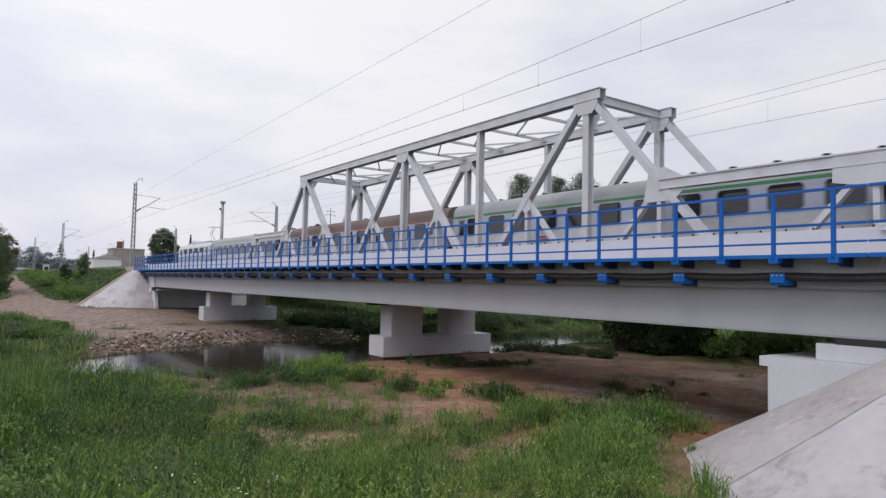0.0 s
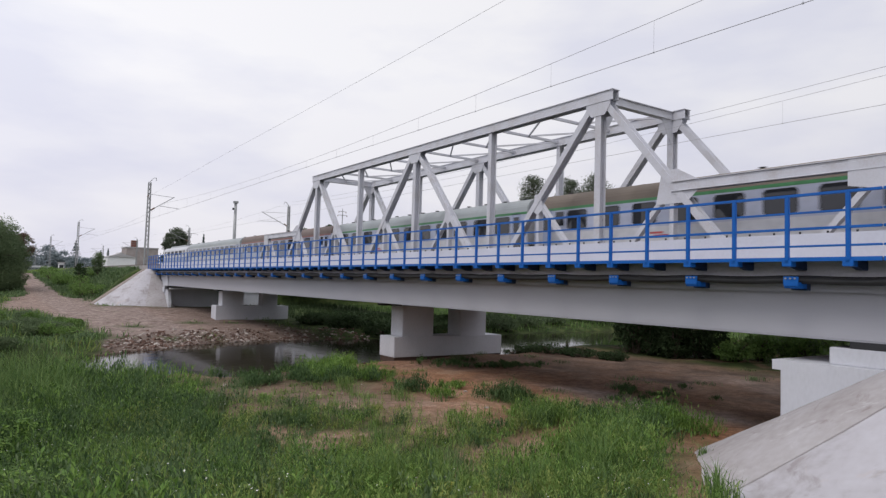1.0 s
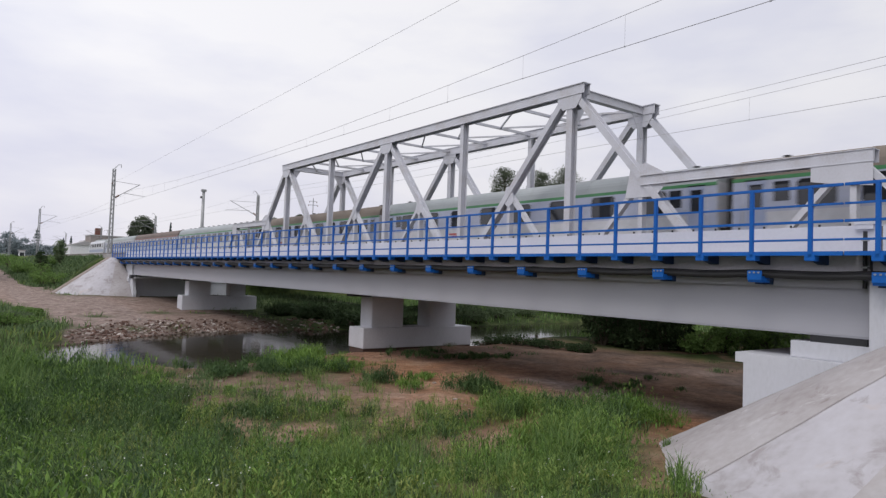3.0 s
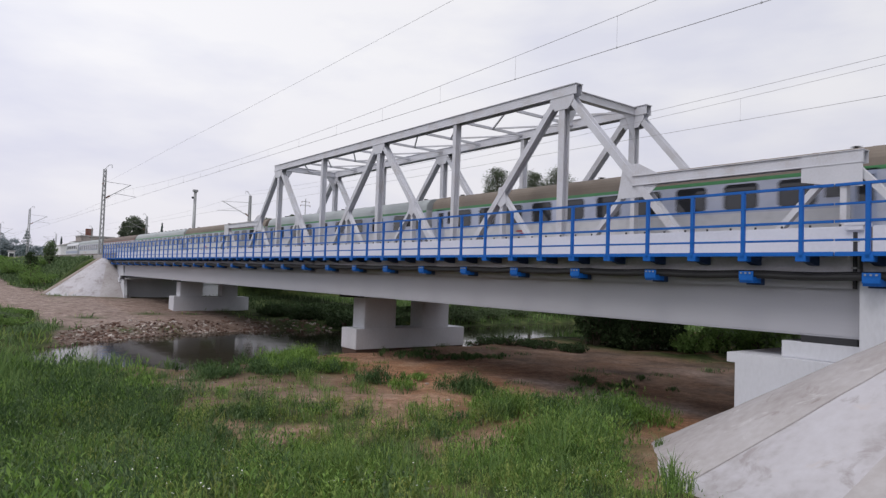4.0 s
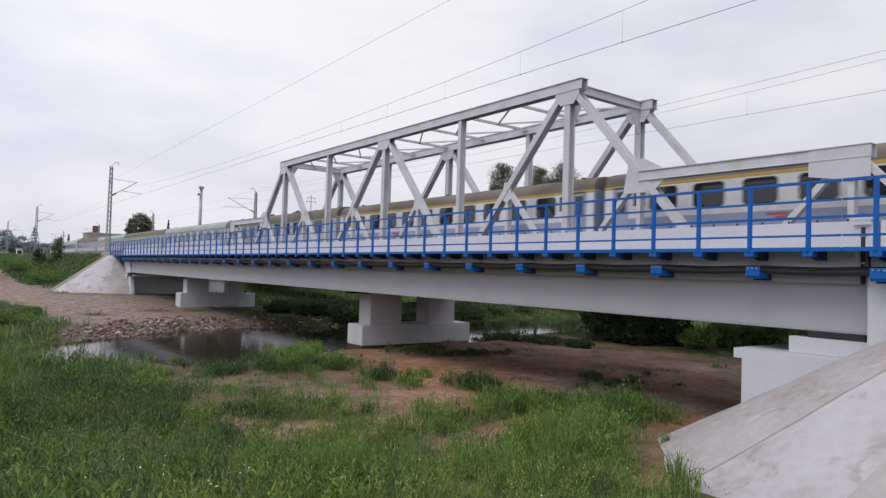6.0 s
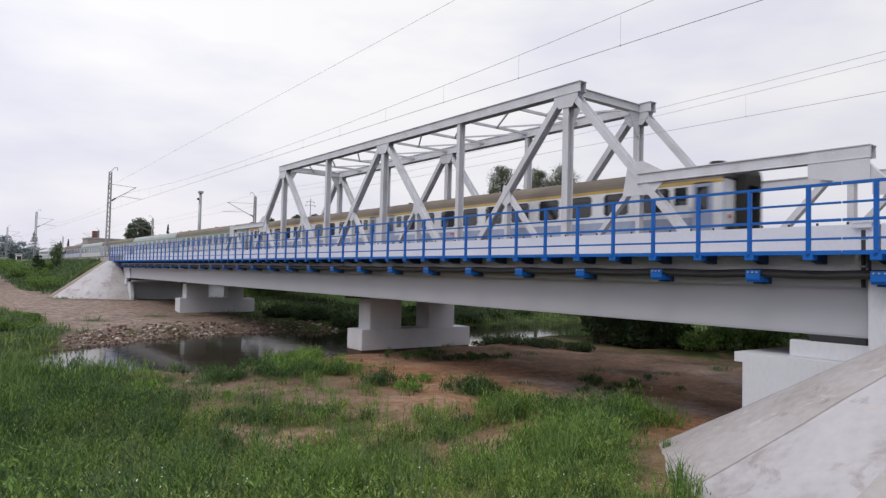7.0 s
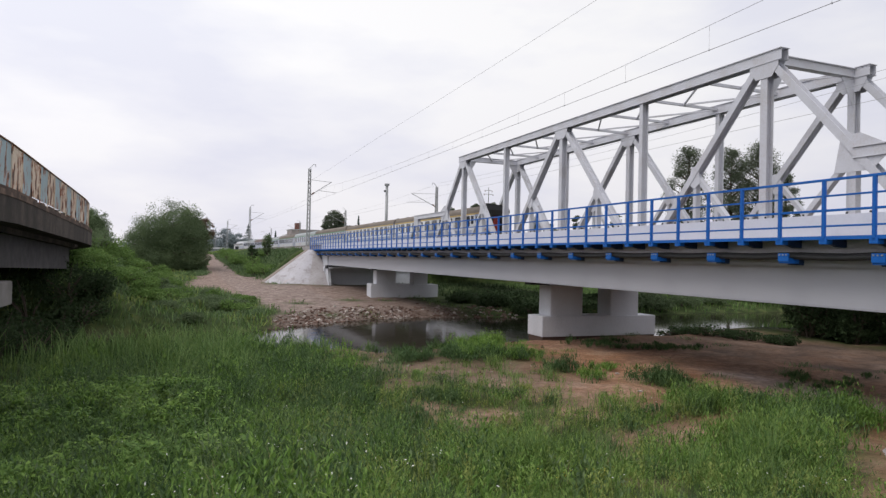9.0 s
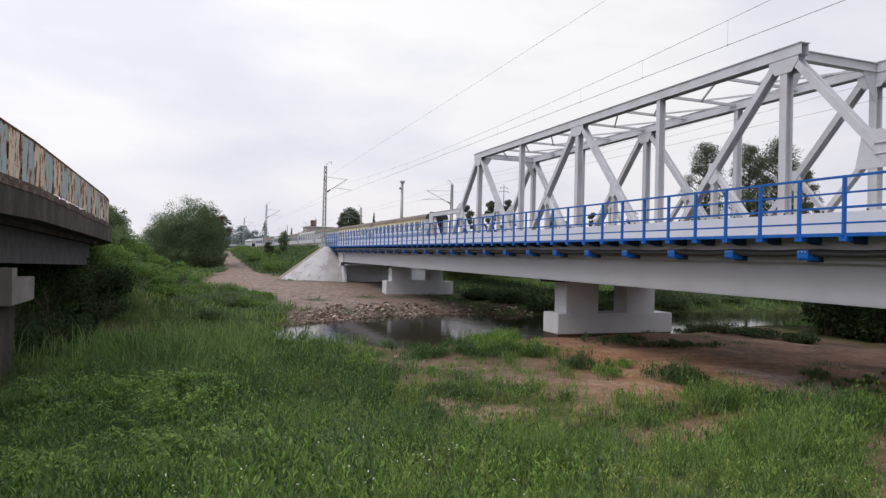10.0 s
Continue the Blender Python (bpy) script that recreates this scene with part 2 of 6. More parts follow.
M_EMBLEM = material("red_emblem_paint", (0.42, 0.09, 0.09), 0.4)
M_REED = material("reed_leaves", (0.15, 0.255, 0.075), 0.7, dark=(0.045, 0.1, 0.028), light=(0.28, 0.38, 0.135), scale=0.5, island=True, through_light=0.32, spread=0.8)
M_HERB = material("herb_leaves", (0.15, 0.275, 0.055), 0.7, dark=(0.042, 0.095, 0.022), light=(0.32, 0.47, 0.11), scale=1.7, island=True, through_light=0.32, spread=0.5, each=0.3)
M_STRAW = material("dry_stalks", (0.36, 0.3, 0.16), 0.85, island=True, through_light=0.2)
M_YELLOW = material("yellow_blossom", (0.55, 0.45, 0.05), 0.7, island=True)
M_WHITEF = material("white_blossom", (0.72, 0.72, 0.68), 0.7, island=True)
M_BUSH = material("willow_leaves", (0.145, 0.2, 0.105), 0.75, dark=(0.08, 0.12, 0.06), light=(0.235, 0.3, 0.15), scale=0.35, island=True, through_light=0.42, spread=0.8, spec=0.2, each=0.22)
M_COPPER = material("brownish_leaves", (0.17, 0.115, 0.085), 0.7, dark=(0.1, 0.07, 0.05), light=(0.22, 0.17, 0.12), scale=0.5, island=True, through_light=0.35, spec=0.2, each=0.3)
M_SCRUB = material("scrub_leaves", (0.15, 0.25, 0.07), 0.7, dark=(0.055, 0.105, 0.03), light=(0.28, 0.4, 0.125), scale=0.5, island=True, through_light=0.35, spread=0.8, spec=0.2, each=0.3)
# dark leaf colour that also stands in for shade around the bridges
M_DARK_SHADE_LEAF = material("dark_and_shaded_leaves", (0.05, 0.08, 0.036), 0.7, dark=(0.022, 0.04, 0.018), light=(0.09, 0.13, 0.06), scale=0.3, island=True, through_light=0.35, spread=0.8, spec=0.12, each=0.3)
M_PINE = material("open_tree_leaves", (0.105, 0.13, 0.088), 0.7, dark=(0.06, 0.078, 0.052), light=(0.16, 0.19, 0.12), scale=0.3, island=True, through_light=0.35, spread=0.8)
# the bluish tone of the needles includes painted distance haze
M_CONIFER = material("hazed_far_conifer_needles", (0.085, 0.13, 0.13), 0.8, island=True)
# distance haze is mixed into this leaf colour, paler and bluer
M_FARTREE = material("hazed_far_wood_leaves", (0.23, 0.275, 0.3), 0.85, dark=(0.18, 0.225, 0.25), light=(0.28, 0.325, 0.34), island=True)
M_BARK = material("grey_brown_bark", (0.09, 0.07, 0.055), 0.9, scale=6, fine=40, bump=0.02, stretch=(1, 1, 0.2))
M_STONE = material("river_rubble", (0.15, 0.09, 0.07), 0.9, dark=(0.07, 0.04, 0.032), light=(0.66, 0.62, 0.58), island=True, spread=0.8)
M_OLDCONC = material("weathered_dark_concrete", (0.05, 0.04, 0.035), 0.92, dark=(0.016, 0.013, 0.012), light=(0.12, 0.095, 0.08), scale=1.3, fine=16, bump=0.01, stretch=(1, 1, 0.4), spread=0.4)
M_OLDSTEEL = material("old_grey_girder", (0.07, 0.065, 0.07), 0.8, dark=(0.03, 0.025, 0.025), light=(0.12, 0.11, 0.115))
M_OLDCAP = material("pale_concrete_block", (0.21, 0.195, 0.19), 0.9, dark=(0.13, 0.115, 0.11), light=(0.27, 0.255, 0.25), scale=2, bump=0.006)
M_PBLUE = rust_paint("peeling_pale_blue_paint", (0.37, 0.475, 0.51), 0.54)
M_PCREAM = rust_paint("peeling_cream_paint", (0.68, 0.57, 0.46), 0.5)
M_LIP = material("rust_stained_concrete_lip", (0.085, 0.055, 0.042), 0.9, dark=(0.035, 0.025, 0.02), light=(0.3, 0.2, 0.15), scale=2.2, fine=14, spread=0.42)
M_EDGE = material("brown_soiled_edge_concrete", (0.27, 0.225, 0.2), 0.9, dark=(0.18, 0.14, 0.12), light=(0.36, 0.32, 0.3), scale=1.0)
M_RUST = material("rusty_steel", (0.17, 0.08, 0.045), 0.9, dark=(0.07, 0.035, 0.025), light=(0.3, 0.17, 0.1), scale=4)
M_GLASS = material("tinted_coach_glass", (0.02, 0.022, 0.027), 0.08, spec=0.6)
M_RUBBER = material("black_rubber", (0.02, 0.02, 0.02), 0.8)
M_BOGIE = material("dusty_bogie_steel", (0.05, 0.045, 0.04), 0.8)
M_ROOFGREY = material("silver_grey_coach_roof", (0.34, 0.37, 0.385), 0.5, dark=(0.26, 0.28, 0.29), light=(0.4, 0.43, 0.44), scale=0.8, stretch=(1, 0.3, 1))
M_ROOFBROWN = material("dusty_brown_coach_roof", (0.185, 0.155, 0.13), 0.75, dark=(0.13, 0.105, 0.085), light=(0.235, 0.2, 0.17), scale=0.8, stretch=(1, 0.3, 1))
M_ROOFRED = material("dusty_red_brown_coach_roof", (0.185, 0.145, 0.132), 0.75, dark=(0.13, 0.098, 0.09), scale=0.8, stretch=(1, 0.3, 1))
M_CREAM = material("off_white_coach_paint", (0.68, 0.69, 0.73), 0.4)
M_LILAC = material("pale_blue_coach_paint", (0.32, 0.365, 0.5), 0.4)
M_SILVER = material("light_grey_coach_paint", (0.40, 0.43, 0.54), 0.4)
M_PALE = material("pale_grey_coach_paint", (0.53, 0.535, 0.565), 0.4)
M_GREENLINE = material("green_coach_stripe", (0.07, 0.23, 0.1), 0.4)
M_YELLOWLINE = material("yellow_coach_stripe", (0.5, 0.34, 0.1), 0.4)
M_REDLINE = material("faded_red_coach_stripe", (0.27, 0.12, 0.11), 0.45)
M_REDPAINT = material("red_end_door_paint", (0.42, 0.05, 0.035), 0.5)
M_LOCO = material("pale_grey_locomotive_paint", (0.55, 0.56, 0.6), 0.4)
M_WALLWHITE = material("white_render", (0.8, 0.8, 0.82), 0.9)
M_BRICK = material("far_grey_brick", (0.34, 0.30, 0.29), 0.9, dark=(0.26, 0.22, 0.21), light=(0.42, 0.39, 0.38), scale=0.8)
M_CHIMNEY = material("dark_chimney_brick", (0.17, 0.075, 0.06), 0.9, scale=1.5)
M_ROOFTILE = material("pale_grey_roofing", (0.42, 0.41, 0.42), 0.9)
M_PANE = material("dark_window_pane", (0.04, 0.045, 0.05), 0.15)


# ---- mesh helpers ----
class Shape:
    """Collects simple solids into one mesh."""

    def __init__(self):
        self.v, self.f = [], []

    def add(self, verts, faces):
        k = len(self.v)
        self.v += [tuple(p) for p in verts]
        self.f += [tuple(i + k for i in f) for f in faces]
        return self

    def box(self, x0, x1, y0, y1, z0, z1):
        return self.add([(x, y, z) for z in (z0, z1) for y in (y0, y1) for x in (x0, x1)],
                        [(0, 2, 3, 1), (4, 5, 7, 6), (0, 1, 5, 4), (2, 6, 7, 3), (0, 4, 6, 2), (1, 3, 7, 5)])

    def beam(self, a, b, w, h, up=(0, 0, 1)):
        """A bar of section w across by h along 'up', from a to b."""
        a, b = Vector(a), Vector(b)
        d = (b - a).normalized()
        s = d.cross(Vector(up))
        s = (s if s.length > 1e-4 else d.cross(Vector((1, 0, 0)))).normalized()
        u = s.cross(d)
        v = [p + s * (i * w / 2) + u * (j * h / 2) for p in (a, b) for i, j in ((-1, -1), (1, -1), (1, 1), (-1, 1))]
        return self.add(v, [(0, 1, 2, 3), (7, 6, 5, 4), (0, 4, 5, 1), (1, 5, 6, 2), (2, 6, 7, 3), (3, 7, 4, 0)])

    def tube(self, pts, radii, n=8):
        """A round bar through pts, closed at both ends."""
        pts = [Vector(p) for p in pts]
        rings = []
        for i, p in enumerate(pts):
            d = (pts[min(i + 1, len(pts) - 1)] - pts[max(i - 1, 0)]).normalized()
            s = d.cross(Vector((0.013, 0.021, 1)) if abs(d.z) < 0.9 else Vector((1, 0, 0))).normalized()
            u = d.cross(s)
            r = radii[i] if hasattr(radii, "__len__") else radii
            rings.append([p + (s * math.cos(6.28319 * k / n) + u * math.sin(6.28319 * k / n)) * r for k in range(n)])
        faces = [(i * n + k, i * n + (k + 1) % n, (i + 1) * n + (k + 1) % n, (i + 1) * n + k) for i in range(len(pts) - 1) for k in range(n)]
        faces += [tuple(range(n))[::-1], tuple((len(pts) - 1) * n + k for k in range(n))]
        return self.add([p for r in rings for p in r], faces)

    def prism(self, outline, axis, a, b):
        """An outline in the two other axes, pushed along axis from a to b."""
        put = {"x": lambda p, t: (t, p[0], p[1]), "y": lambda p, t: (p[0], t, p[1]), "z": lambda p, t: (p[0], p[1], t)}[axis]
        n = len(outline)
        return self.add([put(p, t) for t in (a, b) for p in outline],
                        [tuple(range(n))[::-1], tuple(range(n, 2 * n))] + [(i, (i + 1) % n, n + (i + 1) % n, n + i) for i in range(n)])

    def data(self, name, mat, smooth=False, bevel=0.0):
        me = bpy.data.meshes.new(name)
        me.from_pydata(self.v, [], self.f)
        bm = bmesh.new()
        bm.from_mesh(me)
        bmesh.ops.recalc_face_normals(bm, faces=bm.faces)
        if bevel:
            bmesh.ops.bevel(bm, geom=[e for e in bm.edges if e.calc_face_angle(0) > 0.6], offset=bevel, segments=2, affect="EDGES", clamp_overlap=True)
        bm.to_mesh(me)
        bm.free()
        me.materials.append(mat)
        if smooth:
            me.shade_smooth()
        return me


def part(name, shape, mat, parent, label="", smooth=False, bevel=0.0):
    me = shape if isinstance(shape, bpy.types.Mesh) else shape.data(name, mat, smooth, bevel)
    ob = new(name, me)
    ob.parent = parent
    if label:
        ob["label"] = label
    return ob


def thing(name, label, category, group="", kind="", at=None):
    ob = tagged(new(name), label, category, group, kind)
    if at is not None:
        ob.matrix_basis = at
    return ob


def solid(name, shape, mat, label, category, group="", kind="", smooth=False, bevel=0.0):
    return tagged(new(name, shape.data(name, mat, smooth, bevel)), label, category, group, kind)


def cloud(name, verts, sizes, mat):
    """A mesh from an array of corner points and an array of corners per face, taken in order."""
    me = bpy.data.meshes.new(name)
    verts, sizes = np.asarray(verts, np.float32).reshape(-1, 3), np.asarray(sizes, np.int32)
    me.vertices.add(len(verts))
    me.vertices.foreach_set("co", verts.ravel())
    return me, sizes


def faces_into(me, loops, sizes, mat):
    me.loops.add(len(loops))
    me.loops.foreach_set("vertex_index", np.asarray(loops, np.int32))
    me.polygons.add(len(sizes))
    me.polygons.foreach_set("loop_start", np.concatenate([[0], np.cumsum(sizes)[:-1]]).astype(np.int32))
    me.update(calc_edges=True)
    me.materials.append(mat)
    return me


RNG = np.random.default_rng(7)


def blades(name, px, py, pz, height, width, lean, mat, rng=RNG):
    """Grass: one bent, tapered blade for each root point."""
    n = len(px)
    a = rng.uniform(0, 6.283, n)
    b = a + rng.uniform(-0.9, 0.9, n) + 1.57
    h = height * rng.uniform(0.55, 1.25, n)
    w = width * rng.uniform(0.6, 1.3, n)
    le = h * lean * rng.uniform(0.2, 1.4, n)
    dx, dy, lx, ly = np.cos(a) * w / 2, np.sin(a) * w / 2, np.cos(b) * le, np.sin(b) * le
    p = np.stack([px, py, pz], 1)
    o = np.zeros(n)
    v = np.stack([p + np.stack([-dx, -dy, o], 1), p + np.stack([dx, dy, o], 1),
                  p + np.stack([lx * 0.35 + dx * 0.8, ly * 0.35 + dy * 0.8, h * 0.6], 1), p + np.stack([lx * 0.35 - dx * 0.8, ly * 0.35 - dy * 0.8, h * 0.6], 1),
                  p + np.stack([lx, ly, h * (1 - 0.25 * lean)], 1)], 1)
    me, _ = cloud(name, v, [], mat)
    k = np.arange(n)[:, None] * 5
    loops = np.concatenate([k + [0, 1, 2, 3], k + [3, 2, 4]], 1).ravel()
    return faces_into(me, loops, np.tile([4, 3], n), mat)


def leaves(name, centres, size, mat, rng=RNG, flat=0.0):
    """One small folded leaf, four corners, at each centre; flat = 1 lays them level."""
    n = len(centres)
    d = rng.normal(size=(n, 3))
    d[:, 2] *= 1 - flat
    d /= np.linalg.norm(d, axis=1)[:, None] + 1e-6
    q = rng.normal(size=(n, 3))
    q[:, 2] *= 1 - flat
    s = np.cross(d, q)
    if flat:
        s = np.stack([-d[:, 1], d[:, 0], rng.normal(size=n) * (1 - flat) * 0.6], 1)
    s /= np.linalg.norm(s, axis=1)[:, None] + 1e-6
    L = (size * rng.uniform(0.6, 1.4, n))[:, None]
    c = np.asarray(centres)
    v = np.stack([c - d * L * 0.5, c + s * L * 0.28, c + d * L * 0.5, c - s * L * 0.28], 1)
    me, _ = cloud(name, v, [], mat)
    return faces_into(me, np.arange(n * 4), np.full(n, 4), mat)


def sprigs(name, c, d, length, width, mat):
    """One leaf for each place c, lying along the way d."""
    n = len(c)
    d = d / (np.linalg.norm(d, axis=1)[:, None] + 1e-6)
    s = np.cross(d, [0, 0, 1.0]) + 1e-5
    s /= np.linalg.norm(s, axis=1)[:, None]
    L, W = np.asarray(length)[:, None], np.asarray(width)[:, None]
    v = np.stack([c, c + d * L * 0.45 + s * W * 0.5 + [0, 0, 0.004], c + d * L - [0, 0, 0.01], c + d * L * 0.45 - s * W * 0.5 + [0, 0, 0.004]], 1)
    me, _ = cloud(name, v, [], mat)
    return faces_into(me, np.arange(n * 4), np.full(n, 4), mat)


# ---- the lie of the land ----
def ease(a, b, x):
    t = np.clip((np.asarray(x, float) - a) / (b - a), 0, 1)
    return t * t * (3 - 2 * t)


def rough(x, y, s, seed=0.0):
    """Smooth uneven field of about -1 to 1, s metres a wave."""
    x, y = np.asarray(x, float) / s, np.asarray(y, float) / s
    return (np.sin(x * 2.1 + 1.3 * np.sin(y * 1.7 + seed) + seed) + np.sin(y * 2.4 + 1.1 * np.sin(x * 1.9 + 2 * seed) + 1.7 + seed)
            + 0.6 * np.sin(x * 4.7 + y * 3.9 + 3 * seed) + 0.5 * np.sin(x * 5.3 - y * 6.1 + seed * 5)) / 3.0


NEAR_BANK = ([-60, 2.9, 8.2, 10.5, 13.9, 19.8, 22.7, 26.0, 40, 90], [17, 21.7, 22.7, 23.7, 24.6, 24.8, 25.2, 26.5, 27.5, 22])
FAR_BANK = ([-60, 2.4, 7.8, 11.9, 17.5, 22.0, 27.0, 40, 60, 90], [23, 28.6, 32.6, 34.0, 33.4, 32.8, 33.5, 35.5, 34, 30])
GREEN_EDGE = ([27, 33, 36, 41, 46, 55], [3.2, 4.4, 4.9, 4.3, 3.4, 2.2])
ROAD = ([33, 40, 55, 66, 100, 227, 400], [4.5, 3.6, 3.4, 4.4, 4.0, 6.0, 9.0])


def bank_near(x, y):
    return np.interp(x, *NEAR_BANK) + 0.35 * rough(x, y, 2.0, 2)


def bank_far(x, y):
    return np.interp(x, *FAR_BANK) + 0.3 * rough(x, y, 2.5, 4)


def ground_z(x, y):
    x, y = np.asarray(x, float), np.asarray(y, float)
    d = np.hypot(x * 0.9, y)
    z = 0.42 + 0.07 * rough(x, y, 3.0, 1) + 0.03 * rough(x, y, 0.9, 3)
    z = z + 1.35 * (1 - ease(1.5, 11.0, d)) + 2.2 * (1 - ease(-12, -1.5, y)) * (1 - ease(4, 10, x))
    z = z + 0.24 * np.exp(-((x - 9.2) / 1.35) ** 2 - ((y - 6.4) / 1.35) ** 2)
    far = ease(34, 60, y - 0.35 * np.maximum(x - 12, 0))
    climb = ease(-60, -25, x) * (1 - ease(12, 30, x)) * (1 - ease(200, 260, y))
    z = z + far * (0.42 + 0.9 * ease(60, 230, y) * (1 - climb) + 2.35 * ease(58, 122, y) * climb)
    z = z + 1.2 * ease(34, 60, x) * (1 - ease(60, 90, y))
    # channel
    n, f = bank_near(x, y), bank_far(x, y)
    inside = ease(-0.9, 0.5, y - n) * (1 - ease(-0.4, 0.9, y - f))
    z = z * (1 - inside) - 0.55 * inside
    z = z - 0.35 * (1 - inside) * (1 - ease(0.6, 3.2, y - f)) * ease(-0.4, 0.3, y - f)
    z = z - 0.26 * ease(-3.0, -0.7, y - n) * (1 - ease(-0.7, 0.2, y - n)) * ease(4.5, 7, x)
    # mound at the old bridge's far end, and the strip of land it runs on
    z = z + 2.7 * (1 - ease(-7.0, 1.0, x - 0.03 * (y - 36))) * ease(25, 33, y) * (1 - ease(52, 70, y))
    # railway embankment beyond and behind the bridge
    side = ease(6.9, 11.4, x) * (1 - ease(33, 40, x))
    ends = np.maximum(ease(63.6, 65.4, y), 1 - ease(1.2, 2.2, y))
    return z * (1 - side * ends) + 3.95 * side * ends


GROWN = ((9.1, 7.2, 0.8), (7.9, 6.5, 0.8), (10.4, 42.4, 0.9), (6.7, 40.9, 0.9), (5.2, 34.4, 0.6), (7.5, 34.4, 0.6), (9.6, 35.0, 0.6), (13.0, 42.6, 0.8),
         (9.6, 15.3, 0.4), (11.3, 13.2, 0.6), (10.3, 10.9, 0.9), (11.5, 10.3, 0.7), (12.1, 9.1, 0.5), (8.8, 18.6, 1.5), (7.6, 7.0, 0.9), (9.2, 7.9, 0.6))
SAND_SPOTS = ((5.9, 17.0, 0.8), (5.0, 14.8, 0.8), (8.1, 9.1, 0.95), (9.6, 9.5, 0.6), (7.4, 11.2, 0.5), (5.4, 8.5, 0.35), (7.1, 14.6, 1.0), (10.6, 14.4, 2.2), (11.3, 18.5, 2.3), (5.6, 16.8, 0.7), (4.3, 17.6, 0.4), (9.9, 6.8, 0.7), (8.9, 12.4, 0.8), (3.4, 10.4, 0.35), (7.9, 5.6, 0.5))


def bare(x, y):
    """1 where soil lies open, 0 under closed turf."""
    x, y = np.asarray(x, float), np.asarray(y, float)
    r = rough(x, y, 1.7, 1.3) + 0.5 * rough(x, y, 0.6, 5)
    grown = np.max([np.exp(-(((x - gx) / gr) ** 2 + ((y - gy) / gr) ** 2)) for gx, gy, gr in GROWN], axis=0) * 0.9
    under = ease(10.6, 12.2, x) * (1 - ease(22.5, 25.5, x)) * ease(3.5, 5.0, y) * (1 - ease(23.8, 25.0, y))
    strip = ease(5.2, 9.6, x + 0.35 * (y - 12) + 1.3 * r) * ease(8.0, 11.0, y + 1.2 * r) * (1 - ease(24.5, 25.5, y)) * (1 - ease(13, 15, x)) * 0.97
    spots = np.zeros_like(r)
    for sx, sy, sr in SAND_SPOTS:
        spots = np.maximum(spots, 1 - ease(0.45, 1.15, np.hypot(x - sx, (y - sy) * 0.8) / sr + 0.3 * r))
    toe = ease(7.2, 8.8, x + 0.3 * r) * ease(2.8, 4.5, y) * (1 - ease(9, 12, y)) * 0.8 * (1 - ease(11, 13, x))
    gap = ease(0.1, 0.55, r) * ease(3.0, 5.5, x + 0.1 * (y - 8)) * (1 - ease(22, 24, y)) * 0.8 * ease(5.0, 7.5, y)
    shore = ease(-0.6, 0.3, y - bank_far(x, y)) * (1 - ease(55, 62, y)) * ease(-0.5, 0.5, x + 0.45 * r - np.interp(y, *GREEN_EDGE)) * (1 - ease(13.8, 16.5, x + 0.4 * r))
    shore = shore * (1 - 0.5 * ease(0.7, 0.95, rough(x, y, 1.4, 11.0)) * ease(1.5, 3.0, y - bank_far(x, y)))
    half = np.interp(y, [33, 45, 55, 64, 69, 73, 100, 400], [3.5, 4.2, 3.4, 3.4, 2.9, 1.7, 1.15, 1.6])
    way = (1 - ease(half * 0.75, half * 1.15, np.abs(x - np.interp(y, *ROAD)) + 0.5 * r)) * ease(50, 54, y)
    bed = ease(-0.6, 0.0, y - bank_near(x, y)) * (1 - ease(-0.2, 0.6, y - bank_far(x, y)))
    return np.clip(np.maximum.reduce([under, strip, toe, gap, shore, way, bed, spots * 0.95]) * (1 - grown), 0, 1)


